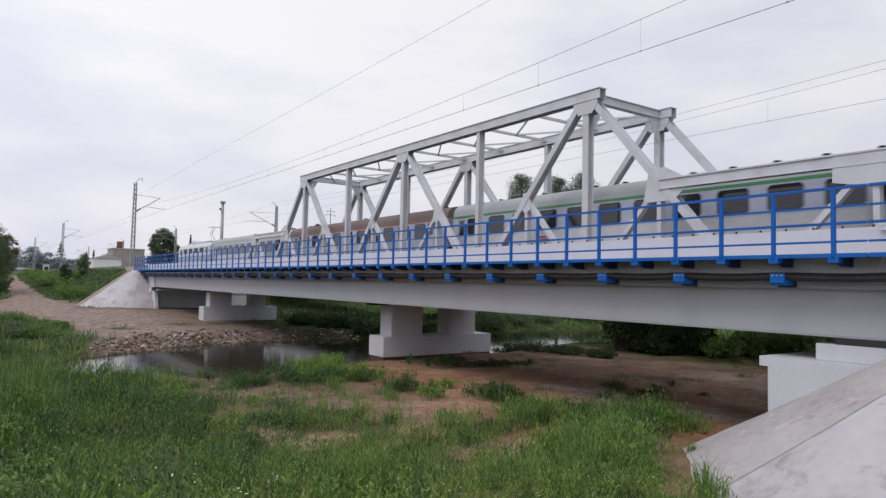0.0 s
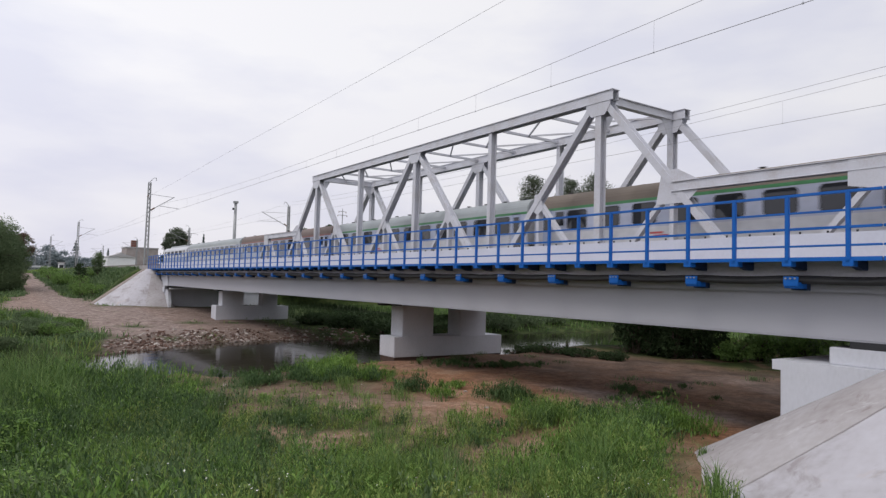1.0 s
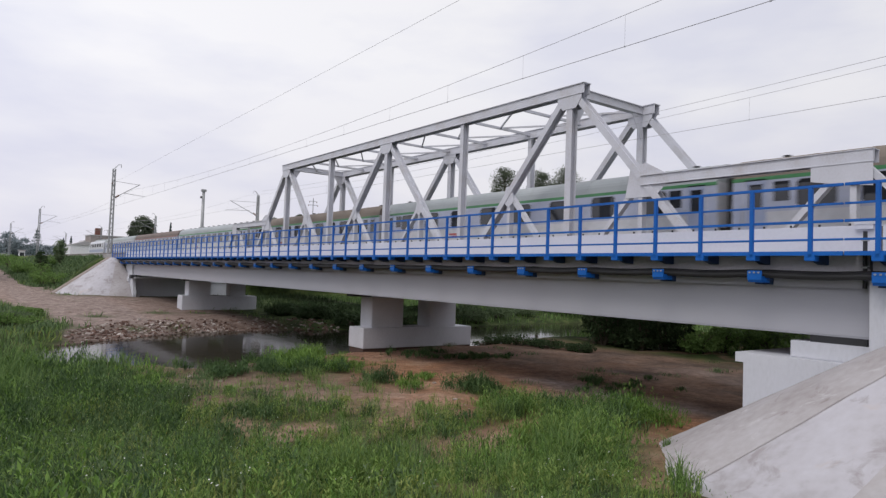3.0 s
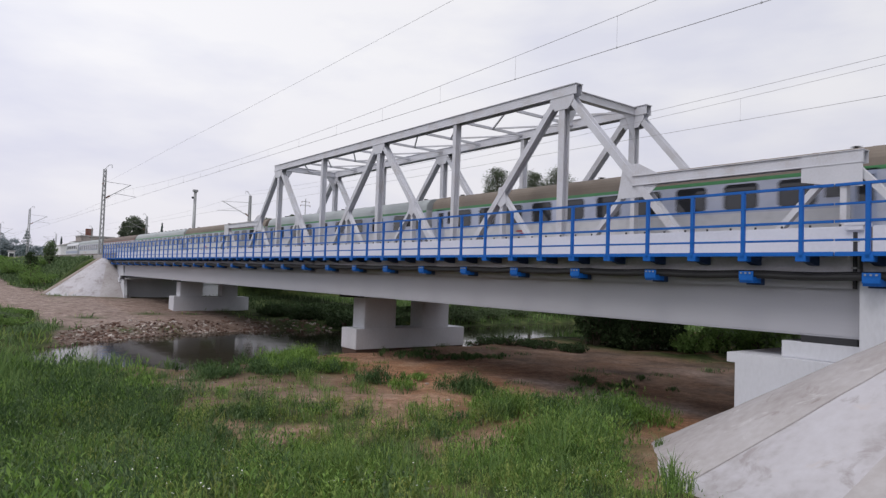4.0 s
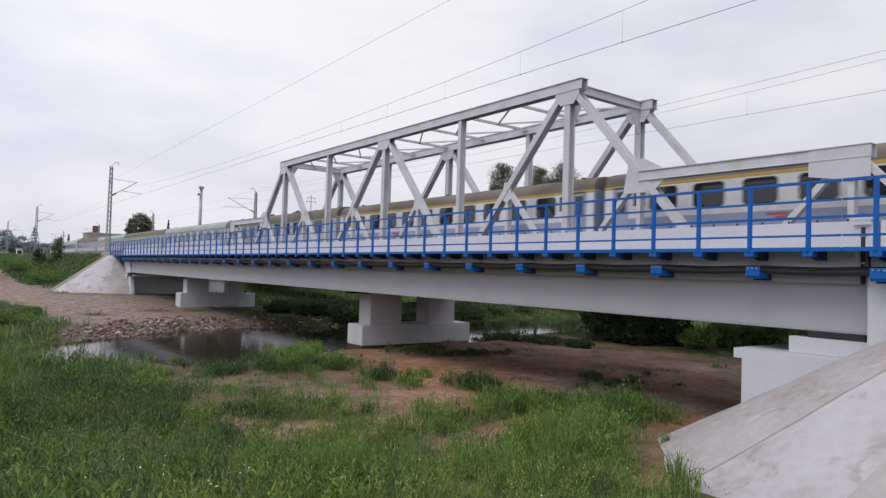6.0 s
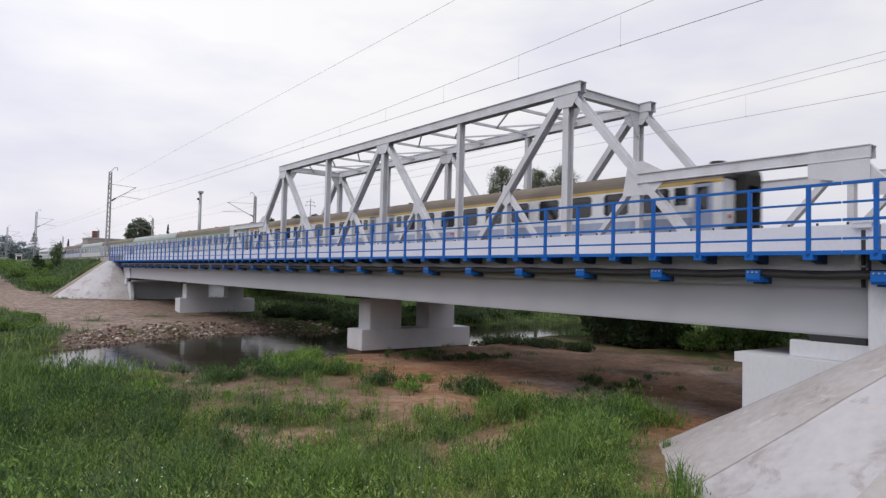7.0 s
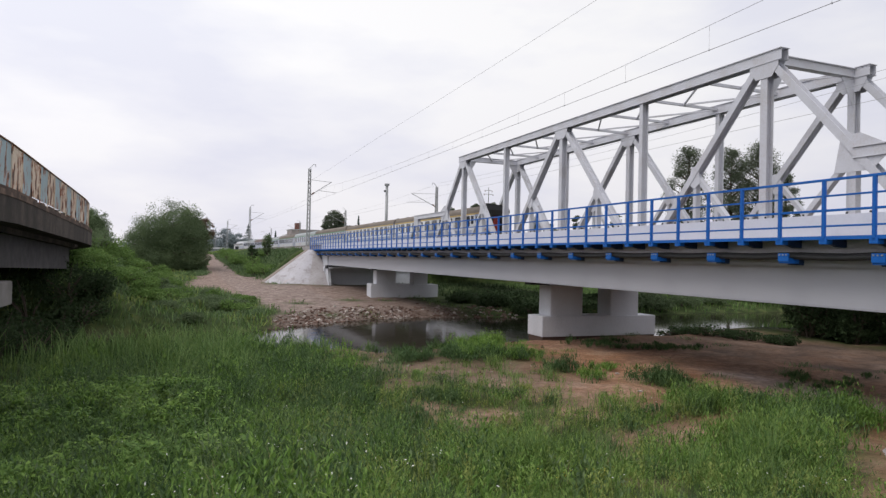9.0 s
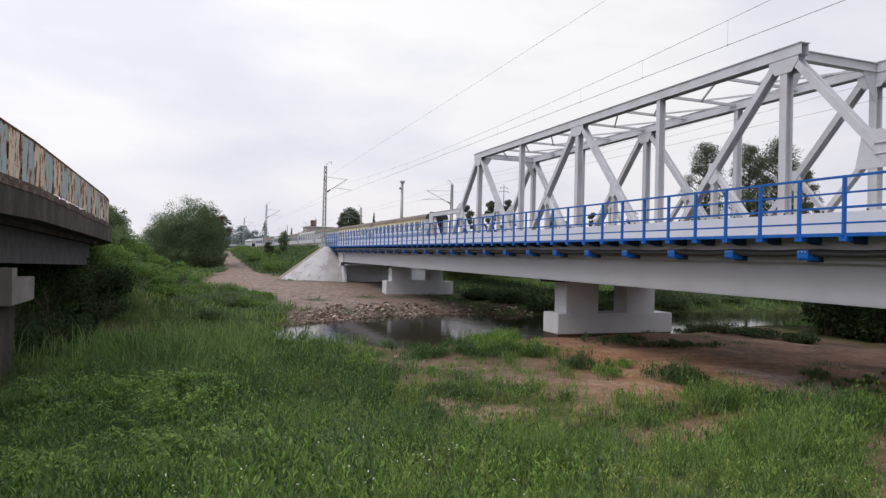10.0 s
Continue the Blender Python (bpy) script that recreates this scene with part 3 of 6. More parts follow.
def build_ground():
    def steps(lo, hi, fine, reach):
        mid = np.arange(lo, hi, fine)
        out = np.cumsum(fine * 1.16 ** np.arange(1, 60))
        out = out[out < reach]
        return np.concatenate([(lo - out)[::-1], mid, mid[-1] + out])

    xs, ys = steps(-12, 30, 0.28, 2600), steps(-4, 72, 0.3, 2600)
    X, Y = np.meshgrid(xs, ys)
    V = np.stack([X, Y, ground_z(X, Y)], -1).reshape(-1, 3)
    me, _ = cloud("ground", V, [], M_GROUND)
    w = len(xs)
    i = (np.arange(len(ys) - 1)[:, None] * w + np.arange(w - 1)).ravel()
    faces_into(me, np.stack([i, i + 1, i + w + 1, i + w], 1).ravel(), np.full(len(i), 4), M_GROUND)
    turf = me.attributes.new("turf", "FLOAT", "POINT")
    turf.data.foreach_set("value", (1 - bare(V[:, 0], V[:, 1])).astype(np.float32))
    # damp, dark soil lies beside the water; on the silted flat by the far bridge the bridges' shade is painted in too
    wet = np.clip(ease(-1.0, 0.2, V[:, 1] - bank_near(V[:, 0], V[:, 1])) * (1 - ease(0.2, 1.2, V[:, 1] - bank_far(V[:, 0], V[:, 1]))), 0, 1)
    gx, gy = V[:, 0] + 0.5 * rough(V[:, 0], V[:, 1], 1.6, 2), V[:, 1] + 0.5 * rough(V[:, 0], V[:, 1], 2.1, 9)
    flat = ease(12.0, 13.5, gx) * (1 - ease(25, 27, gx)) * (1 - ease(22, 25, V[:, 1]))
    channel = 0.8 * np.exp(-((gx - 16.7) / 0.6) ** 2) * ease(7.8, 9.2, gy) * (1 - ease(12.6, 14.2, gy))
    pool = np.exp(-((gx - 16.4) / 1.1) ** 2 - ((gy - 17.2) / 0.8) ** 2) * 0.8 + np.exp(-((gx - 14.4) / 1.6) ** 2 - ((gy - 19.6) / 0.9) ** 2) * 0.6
    # darkening of the flat: partly damp silt, partly bridge shade put into the colour
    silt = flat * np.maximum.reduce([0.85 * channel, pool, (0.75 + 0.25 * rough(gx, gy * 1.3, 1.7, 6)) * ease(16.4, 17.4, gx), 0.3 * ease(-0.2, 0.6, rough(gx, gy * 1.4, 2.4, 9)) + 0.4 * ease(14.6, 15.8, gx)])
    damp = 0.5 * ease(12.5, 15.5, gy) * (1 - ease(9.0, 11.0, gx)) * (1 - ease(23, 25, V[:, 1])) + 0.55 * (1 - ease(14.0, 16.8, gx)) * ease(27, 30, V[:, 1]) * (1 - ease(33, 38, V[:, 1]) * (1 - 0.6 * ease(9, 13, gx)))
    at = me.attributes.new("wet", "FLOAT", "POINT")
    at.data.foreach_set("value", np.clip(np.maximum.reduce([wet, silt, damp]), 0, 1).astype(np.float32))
    at = me.attributes.new("dust", "FLOAT", "POINT")
    mauve = np.exp(-((gx - 14.3) / 0.62) ** 2) * ease(7.0, 8.2, gy) * (1 - ease(13.8, 15.5, gy)) + 0.7 * np.exp(-((gx - 20.5) / 1.2) ** 2) * (1 - ease(12, 15, gy))
    dusty = 0.85 * ease(27, 33, V[:, 1]) + 0.6 * flat * mauve + 0.35 * flat * ease(0.1, 0.7, rough(V[:, 0], V[:, 1] * 1.6, 4.0, 27)) + 0.3 * ease(3, 5, V[:, 0]) * (1 - ease(8, 10, V[:, 0]))
    at.data.foreach_set("value", dusty.clip(0, 1).astype(np.float32))
    at = me.attributes.new("pale", "FLOAT", "POINT")
    at.data.foreach_set("value", (flat * mauve * (0.5 + 0.3 * rough(gx, gy, 0.9, 3))).clip(0, 1).astype(np.float32))
    me.shade_smooth()
    tagged(new("ground", me), "sandy soil and rough turf sloping to a small river", "ground", kind="structure")
    s = Shape().add([(-60, 10, 0.05), (90, 10, 0.05), (90, 130, 0.05), (-60, 130, 0.05)], [(0, 1, 2, 3)])
    solid("water", s, M_WATER, "calm dark river water between sandy banks", "river", kind="structure")


build_ground()

# ---- near bridge: plate girders, deck, white upstand, blue railing ----
RAIL_X, RAIL_Z, POST0, STEP = 11.49, 4.0, 4.09, 1.004
BR_A, BR_B = 4.4, 58.4     # where the girders end
END_A, END_B = -9.0, 63.6  # where deck and railing end


def near_bridge():
    b = thing("girder_bridge", "grey steel plate girder railway bridge with concrete deck on white piers", "bridge")
    for name, x in (("girder", 12.28), ("girder", 17.0)):
        g = part(name, Shape().box(x - 0.05, x + 0.05, BR_A, BR_B, 2.606, 3.42).box(x - 0.054, x + 0.26, BR_A, BR_B, 2.58, 2.605), M_GIRDER, b, bevel=0.008)
    part("flange_beam", Shape().box(12.04, 12.56, BR_A - 0.03, BR_B, 3.42, 3.62), M_GIRDER, b, bevel=0.01)
    part("flange_beam", Shape().box(16.74, 17.30, BR_A - 0.03, BR_B, 3.42, 3.62), M_GIRDER, b, bevel=0.01)
    part("deck", Shape().box(12.06, 17.4, BR_A + 0.02, BR_B + 0.4, 3.625, 3.97), M_DECK, b, bevel=0.012)
    part("upstand", Shape().box(12.42, 12.66, BR_A + 0.06, END_B - 1.0, 3.972, 4.50), M_UPSTAND, b, "white concrete ballast upstand", bevel=0.015)
    part("upstand", Shape().box(16.7, 16.94, BR_A + 0.06, END_B - 1.0, 3.972, 4.50), M_UPSTAND, b, "white concrete ballast upstand", bevel=0.015)
    part("joint_cover", Shape().box(12.34, 12.7, BR_A + 0.06, BR_A + 0.36, 4.51, 4.56).box(12.35, 12.41, BR_A + 0.08, BR_A + 0.34, 4.43, 4.51), M_UPSTAND, b)
    pipe = part("drain_pipe", Shape().tube([(12.0, BR_A + 0.06, 4.36), (12.0, BR_A + 0.06, 3.42)], 0.034, 10), M_DARK, b, "dark drain pipe at the expansion joint")
    for z in (3.75, 4.2):
        part("pipe_clip", Shape().box(11.955, 12.06, BR_A + 0.015, BR_A + 0.105, z, z + 0.03), M_GALV, pipe)
    bolt = Shape().tube([(0, 0, 0), (0, 0, 0.05)], 0.022, 6).data("bolt", M_DARK)
    for y in np.arange(BR_A + 0.5, 46, 0.502):
        o = part("bolt", bolt, None, b)
        o.location = (12.53, y, 4.5)
    for y in np.arange(BR_A + 3, BR_B, 6.0):
        part("cross_frame", Shape().box(12.34, 16.94, y, y + 0.12, 2.9, 3.4), M_GIRDER, b)
    part("track_bed", Shape().box(12.67, 16.69, END_A, END_B, 3.975, 4.38), M_BALLAST, b, "grey ballast bed")
    for x in (13.86, 15.36):
        part("rail", Shape().box(x - 0.035, x + 0.035, END_A, 300, 4.42, 4.6).box(x - 0.07, x + 0.07, END_A, 300, 4.38, 4.43), M_STEEL, b)


near_bridge()


def pier(y, x0, x1, base, step, label):
    p = thing("pier", label, "bridge pier", group="river piers")
    part("footing", Shape().box(x0, x1, y, y + 1.15, base + 0.12, step), M_PIER, p, bevel=0.02)
    part("foot_edge", Shape().box(x0 + 0.03, x1 - 0.03, y + 0.03, y + 1.1, base - 0.5, base + 0.12), M_FOOT, p, "damp brown concrete edge at the soil")
    for a, c in ((x0 + 0.42, x0 + 1.88), (x0 + 3.2, x1 - 0.78)):
        part("column", Shape().box(a, c, y + 0.12, y + 1.02, step, 2.47), M_PIER, p, bevel=0.02)
    for x in (12.3, 17.0):
        part("bearing", Shape().box(max(x - 0.2, x0 + 0.5), x + 0.25, y + 0.35, y + 0.8, 2.47, 2.585), M_DARK, p)


pier(22.05, 12.9, 18.25, 0.36, 1.27, "white painted concrete pier with two columns on a low footing")
pier(44.9, 12.45, 17.5, 0.30, 1.5, "white painted concrete pier with two columns beside rubble bank")


def abutments():
    a = thing("abutment", "white painted concrete bridge abutment with stepped bearing seat", "abutment", group="abutments")
    part("block", Shape().box(11.95, 17.4, 2.2, 6.47, 0.1, 2.02), M_PIER, a, bevel=0.015)
    part("cap", Shape().box(11.9485, 17.45, 2.2, 6.62, 1.98, 2.16), M_PIER, a)
    part("bearing_seat", Shape().box(12.2, 17.4, 2.2, 5.73, 2.16, 2.46), M_PIER, a, bevel=0.012)
    part("bearing", Shape().box(12.22, 12.5, 4.5, 5.4, 2.46, 2.58), M_DARK, a)
    part("wing_wall", Shape().box(11.9, 17.45, -9, 4.36, 0.5, 3.62), M_PIER, a, bevel=0.015)
    part("wing_deck", Shape().box(12.06, 17.45, END_A, BR_A - 0.03, 3.625, 3.97), M_DECK, a, bevel=0.012)
    part("wing_upstand", Shape().box(12.42, 12.66, END_A, BR_A - 0.04, 3.972, 4.50), M_UPSTAND, a, bevel=0.015)
    c = thing("abutment", "white concrete abutment under far end of girder bridge", "abutment", group="abutments")
    part("block", Shape().box(12.15, 21.5, 59.4, 61.6, 0.4, 2.02), M_PIER, c, bevel=0.015)
    part("cap", Shape().box(12.05, 21.6, 59.3, 61.6, 2.02, 2.3), M_PIER, c, bevel=0.015)
    part("bearing", Shape().box(11.9, 12.3, 57.6, 58.3, 2.3, 2.58), M_DARK, c)
    part("bearing_seat", Shape().box(12.1, 17.4, 57.4, 61.6, 2.3, 2.42), M_PIER, c)
    part("wing_wall", Shape().prism([(59.0, 3.62), (63.5, 3.62), (63.5, 0.5), (58.0, 0.5), (58.0, 1.0)], "x", 12.2, 12.44), M_PIER, c, bevel=0.01)
    part("track_wall", Shape().box(11.45, 11.7, END_B + 0.02, 118, 3.7, 4.3), M_BAND, c, "low stained concrete wall beside the ballast")
    part("wing_deck", Shape().box(12.06, 17.45, BR_B + 0.42, END_B, 3.625, 3.97), M_DECK, c)


abutments()


def slope_cone(cx, cy, rx, ry, sign, base, top, crown, beyond, run, strips, label):
    """Sector of a concrete-lined cone at the bridge's corner, with raised strips between seams; run: how far the paving goes on along the bank."""
    c = thing("slope_paving", label, "slope paving", group="embankment cones")
    rings = 22

    def at(a, k, lift=0.0):
        r = crown + (1 - crown) * k
        w = 0.022 * float(rough(a * 4, k * 6, 1.0, cx)) + 0.008 * float(rough(a * 15, k * 19, 1.0, cy)) + lift
        return (cx - math.cos(a) * rx * r, cy + sign * math.sin(a) * ry * r, top + (base - top) * k + w)

    def sheet(a0, a1, m, lift, fall=0.0):
        v = [at(a0 + (a1 - a0) * i / m, j / rings, lift) for j in range(rings + 1) for i in range(m + 1)]
        f = [(j * (m + 1) + i, j * (m + 1) + i + 1, (j + 1) * (m + 1) + i + 1, (j + 1) * (m + 1) + i) for j in range(rings) for i in range(m)]
        s = Shape().add(v, f)
        for a in (a0, a1) if fall else ():
            s.add([at(a, j / rings, h) for h in (lift, lift - fall) for j in range(rings + 1)],
                  [(j, j + 1, rings + 2 + j, rings + 1 + j) for j in range(rings)])
        return s

    part("paving", sheet(0.0, math.pi / 2 + beyond, 40, 0.0), M_SLOPE, c, smooth=True)
    for a0, a1, mat in strips:
        part("edge_strip", sheet(a0, a1, 14, 0.025, 0.05), mat, c, "stained concrete edge strip", smooth=True)
    if run:
        v = [(cx - rx * (crown + (1 - crown) * j / rings), cy - sign * t, top + (base - top) * j / rings + 0.03) for j in range(rings + 1) for t in np.linspace(0.0, run, 4)]
        part("edge_strip", Shape().add(v, [(j * 4 + i, j * 4 + i + 1, (j + 1) * 4 + i + 1, (j + 1) * 4 + i) for j in range(rings) for i in range(3)]), M_BAND if run > 3 else M_EDGE, c, smooth=True)
    part("crown", Shape().tube([(cx, cy, top - 0.5), (cx, cy, top + 0.02)], max(0.35, crown * rx), 18), M_SLOPE, c)


slope_cone(11.6, 1.7, 4.95, 5.9, 1, 0.35, 3.8, 0.03, 0.35, 9.0, ((0.0, 0.295, M_BAND), (0.69, 1.5, M_BAND)), "grey cast concrete slope paving beside the abutment")
slope_cone(11.75, 62.6, 5.0, 4.6, -1, 0.6, 3.95, 0.12, 0.22, 1.3, ((0.0, 0.12, M_EDGE), (1.3, 1.77, M_BAND)), "pale concrete cone paving at far bridge end")


def near_railing():
    r = thing("railing", "bright blue painted steel bridge railing with four rails", "railing")
    y0, y1 = END_A + 0.4, END_B
    for z, h in ((1.09, 0.05), (0.78, 0.036), (0.50, 0.046), (0.20, 0.036)):
        a = y0
        for c in (BR_A + 0.17, y1):
            part("rail_bar", Shape().box(RAIL_X - 0.02, RAIL_X + 0.02, a, c, RAIL_Z + z - h / 2, RAIL_Z + z + h / 2), M_BLUE, r, bevel=0.006)
            a = c + 0.02
    a = y0
    for c in (BR_A + 0.17, y1):
        part("kick_plate", Shape().box(RAIL_X - 0.012, RAIL_X + 0.012, a, c, RAIL_Z - 0.06, RAIL_Z + 0.01), M_BLUE, r)
        part("walkway", Shape().box(RAIL_X + 0.02, 12.4, a, c, RAIL_Z - 0.025, RAIL_Z + 0.0), M_DECK, r, "grey walkway plate")
        a = c + 0.02
    post = Shape().box(-0.03, 0.03, -0.035, 0.035, -0.1, 1.09).box(-0.03, 0.14, -0.085, 0.085, -0.15, -0.03).data("post", M_BLUE, bevel=0.006)
    arm = Shape().prism([(0.0, -0.03), (0.57, -0.03), (0.57, -0.2), (0.4, -0.2), (0.14, -0.13), (0.0, -0.13)], "y", -0.06, 0.06).data("arm", M_BRACKET, bevel=0.006)
    hanger = Shape().box(-0.01, 0.02, -0.14, 0.12, -0.49, -0.32).box(0.02, 0.3, -0.14, 0.12, -0.53, -0.42).data("hanger", M_BLUE, bevel=0.004)
    foot = Shape().box(0.3, 0.47, -0.13, 0.14, -0.56, -0.4).data("hanger_foot", M_BRACKET, bevel=0.004)
    stud = Shape().tube([(-0.01, 0, 0), (-0.03, 0, 0)], 0.018, 6).data("bolt", M_GALV)
    strap = Shape().box(-0.012, 0.05, -0.03, 0.03, -0.33, -0.12).data("strap", M_DARK)
    k = int((y0 - POST0) / STEP)
    while POST0 + k * STEP < y1:
        at = (RAIL_X, POST0 + k * STEP, RAIL_Z)
        part("post", post, None, r).location = at
        part("arm", arm, None, r, "blue steel bracket arm, darkened for shade").location = at
        if k % 2 == 0:
            h = part("hanger", hanger, None, r)
            h.location = (at[0] + 0.1, at[1], at[2])
            part("hanger_foot", foot, None, h, "blue steel foot, darkened for shade")
            for q in (-0.09, -0.01, 0.07):
                part("bolt", stud, None, h).location = (0, q, -0.355)
        k += 1
    d = thing("cable_duct", "black cable duct slung under the blue railing", "cable duct")
    s = Shape()
    pts = [(RAIL_X + 0.26, float(y), RAIL_Z - 0.385 - 0.025 * (1 - math.cos((y - POST0) / STEP * math.pi)) / 2) for y in np.arange(y0, y1 - 0.5, 0.5)]
    part("sleeve", s.tube(pts, 0.06, 10), M_DUCT, d, smooth=True)
    part("sleeve", Shape().tube([(p[0] + 0.09, p[1], p[2] + 0.05) for p in pts], 0.045, 8), M_DUCT, d, smooth=True)


near_railing()

# ---- truss bridge of the second track ----
TX, TW, TN, SP = 23.66, 5.46, 21.53, 8.283
TOP, LOWTOP, BOT, RAIL2 = 12.75, 7.98, 3.2, 4.58
MID = (TOP - 0.3 + BOT) / 2


def truss():
    b = thing("truss_bridge", "light grey painted steel through truss railway bridge", "bridge")

    def node(k):
        return TN + SP * k

    for x, face in ((TX, -1), (TX + TW, 1)):
        # top chord: two webs under a cover plate, open below and at the ends
        y0, y1 = node(0) - 0.89, node(4) + 0.89
        part("top_chord", Shape().box(x - 0.21, x - 0.18, y0, y1, TOP - 0.5, TOP - 0.03).box(x + 0.18, x + 0.21, y0, y1, TOP - 0.5, TOP - 0.03)
             .box(x - 0.27, x + 0.27, y0 - 0.02, y1 + 0.02, TOP - 0.035, TOP).box(x - 0.26, x - 0.18, y0, y1, TOP - 0.51, TOP - 0.49)
             .box(x + 0.18, x + 0.26, y0, y1, TOP - 0.51, TOP - 0.49), M_TRUSS, b)
        part("bottom_chord", Shape().box(x - 0.25, x + 0.25, node(-2.2), node(6.2), BOT - 0.3, BOT + 0.3), M_TRUSS, b, bevel=0.01)
        for a, c in ((node(-0.5) - 0.02, node(-1.5) - 0.62), (node(4.5) + 0.02, node(5.5) + 0.62)):
            lo, hi = min(a, c), max(a, c)
            part("low_chord", Shape().box(x - 0.2, x - 0.17, lo, hi, LOWTOP - 0.42, LOWTOP - 0.02).box(x + 0.17, x + 0.2, lo, hi, LOWTOP - 0.42, LOWTOP - 0.02)
                 .box(x - 0.26, x + 0.26, lo, hi, LOWTOP - 0.03, LOWTOP).box(x - 0.25, x - 0.17, lo, hi, LOWTOP - 0.43, LOWTOP - 0.41), M_TRUSS, b)
        for k in range(5):
            w = 0.36 if k % 2 == 0 else 0.28
            y = node(k)
            part("vertical", Shape().box(x - 0.2, x - 0.165, y - w / 2, y + w / 2, BOT, TOP - 0.45).box(x + 0.165, x + 0.2, y - w / 2, y + w / 2, BOT, TOP - 0.45)
                 .box(x - 0.17, x + 0.17, y - 0.02, y + 0.02, BOT, TOP - 0.45), M_TRUSS, b)
        for k, s in ((0, -1), (0, 1), (2, -1), (2, 1), (4, -1), (4, 1)):
            top, bot = Vector((x, node(k) + s * 0.2, TOP - 0.35)), Vector((x, node(k + s), BOT))
            d = Shape().beam(top + Vector((-0.19, 0, 0)), bot + Vector((-0.19, 0, 0)), 0.03, 0.31, (0, 0, 1))
            d.beam(top + Vector((0.19, 0, 0)), bot + Vector((0.19, 0, 0)), 0.03, 0.31, (0, 0, 1))
            d.beam(top, bot, 0.36, 0.03, (0, 0, 1))
            part("diagonal", d, M_TRUSS, b)
        for k in (0, 2, 4):
            y = node(k)
            part("gusset", Shape().prism([(y - 0.75, TOP - 0.5), (y + 0.75, TOP - 0.5), (y + 0.75, TOP - 0.72), (y + 0.42, TOP - 1.15), (y - 0.42, TOP - 1.15), (y - 0.75, TOP - 0.72)],
                                         "x", x - 0.232, x - 0.205), M_TRUSS, b)
            part("gusset", Shape().prism([(y - 0.75, TOP - 0.5), (y + 0.75, TOP - 0.5), (y + 0.42, TOP - 1.15), (y - 0.42, TOP - 1.15)], "x", x + 0.205, x + 0.232), M_TRUSS, b)
        # secondary hangers and struts at mid-height of each panel
        for h in (-1.5, -0.5, 0.5, 1.5, 2.5, 3.5, 4.5, 5.5):
            y = node(h)
            lower = math.floor(h), math.ceil(h)
            odd = lower[0] if lower[0] % 2 else lower[1]
            even = lower[0] + lower[1] - odd
            ends = (odd, even) if h in (-1.5, 5.5) else (even,)
            for e in ends:
                part("sub_strut", Shape().beam((x, y, MID), (x, node(e), BOT), 0.28, 0.21), M_TRUSS, b)
            part("sub_vertical", Shape().box(x - 0.15, x + 0.15, y - 0.1, y + 0.1, BOT, MID - 0.15), M_TRUSS, b)
            if h in (-0.5, 4.5):
                s = 1 if h > 0 else -1
                part("gusset", Shape().prism([(y - 0.5 * s, 8.5), (y - 0.78 * s, 7.05), (y + 0.75 * s, 7.05), (y + 1.31 * s, LOWTOP - 0.4), (y + 1.31 * s, LOWTOP - 0.03), (y + 0.28 * s, 8.5)],
                                             "x", x - 0.168, x - 0.145), M_TRUSS, b)
            elif h in (-1.5, 5.5):
                part("gusset", Shape().prism([(y - 0.6, LOWTOP - 0.02), (y + 1.3 * (1 if h < 0 else 0.5), LOWTOP - 0.02), (y + 1.3 * (1 if h < 0 else 0.5), MID - 0.78), (y + 0.5, MID - 0.92), (y - 0.6, MID - 1.05)], "x", x - 0.23, x - 0.205), M_TRUSS, b)
            else:
                part("gusset", Shape().prism([(y - 0.4, MID - 0.42), (y - 0.2, MID + 0.42), (y + 0.2, MID + 0.42), (y + 0.4, MID - 0.42), (y, MID - 0.7)], "x", x - 0.172, x - 0.15), M_TRUSS, b)
    # top lateral bracing and portals
    xa, xb, zc = TX + 0.22, TX + TW - 0.22, TOP - 0.26
    for k in (0, 4):
        part("portal_strut", Shape().box(xa, xb, node(k) - 0.16, node(k) - 0.13, TOP - 0.46, TOP - 0.05).box(xa, xb, node(k) - 0.25, node(k) + 0.12, TOP - 0.08, TOP - 0.05)
             .box(xa, xb, node(k) - 0.25, node(k) + 0.12, TOP - 0.48, TOP - 0.455), M_TRUSS, b)
        for x, s in ((xa, 1), (xb, -1)):
            part("knee_plate", Shape().prism([(x, TOP - 0.48), (x + s * 0.85, TOP - 0.48), (x, TOP - 1.9)], "y", node(k) - 0.15, node(k) - 0.12), M_TRUSS, b)
    for h in range(1, 8):
        y = node(h / 2)
        part("cross_strut", Shape().beam((xa, y, zc), (xb, y, zc), 0.1, 0.15), M_TRUSS, b)
    for h in range(8):
        y, y2 = node(h / 2), node(h / 2 + 0.5)
        xm = (xa + xb) / 2
        part("lateral_brace", Shape().beam((xa, y + 0.1, zc), (xm, y2 - 0.05, zc), 0.085, 0.09), M_TRUSS, b)
        part("lateral_brace", Shape().beam((xb, y + 0.1, zc), (xm, y2 - 0.05, zc), 0.085, 0.09), M_TRUSS, b)
    s = Shape()
    for h in range(-4, 13):
        s.box(TX + 0.25, TX + TW - 0.25, node(h / 2) - 0.15, node(h / 2) + 0.15, BOT - 0.2, BOT + 0.5)
    part("floor_grid", s, M_TRUSS, b)
    xc = TX + TW / 2
    part("deck", Shape().box(xc - 2.2, xc + 2.2, node(-2.2), node(6.2), BOT + 0.505, BOT + 0.65), M_GIRDER, b)
    part("track_bed", Shape().box(xc - 1.9, xc + 1.9, node(-2.2), node(6.2), BOT + 0.655, 4.38), M_BALLAST, b)


truss()
FX = TX + TW / 2


def second_track_x(y):
    return FX - 0.00043 * np.clip(np.asarray(y, float) - 185, 0, 260) ** 2


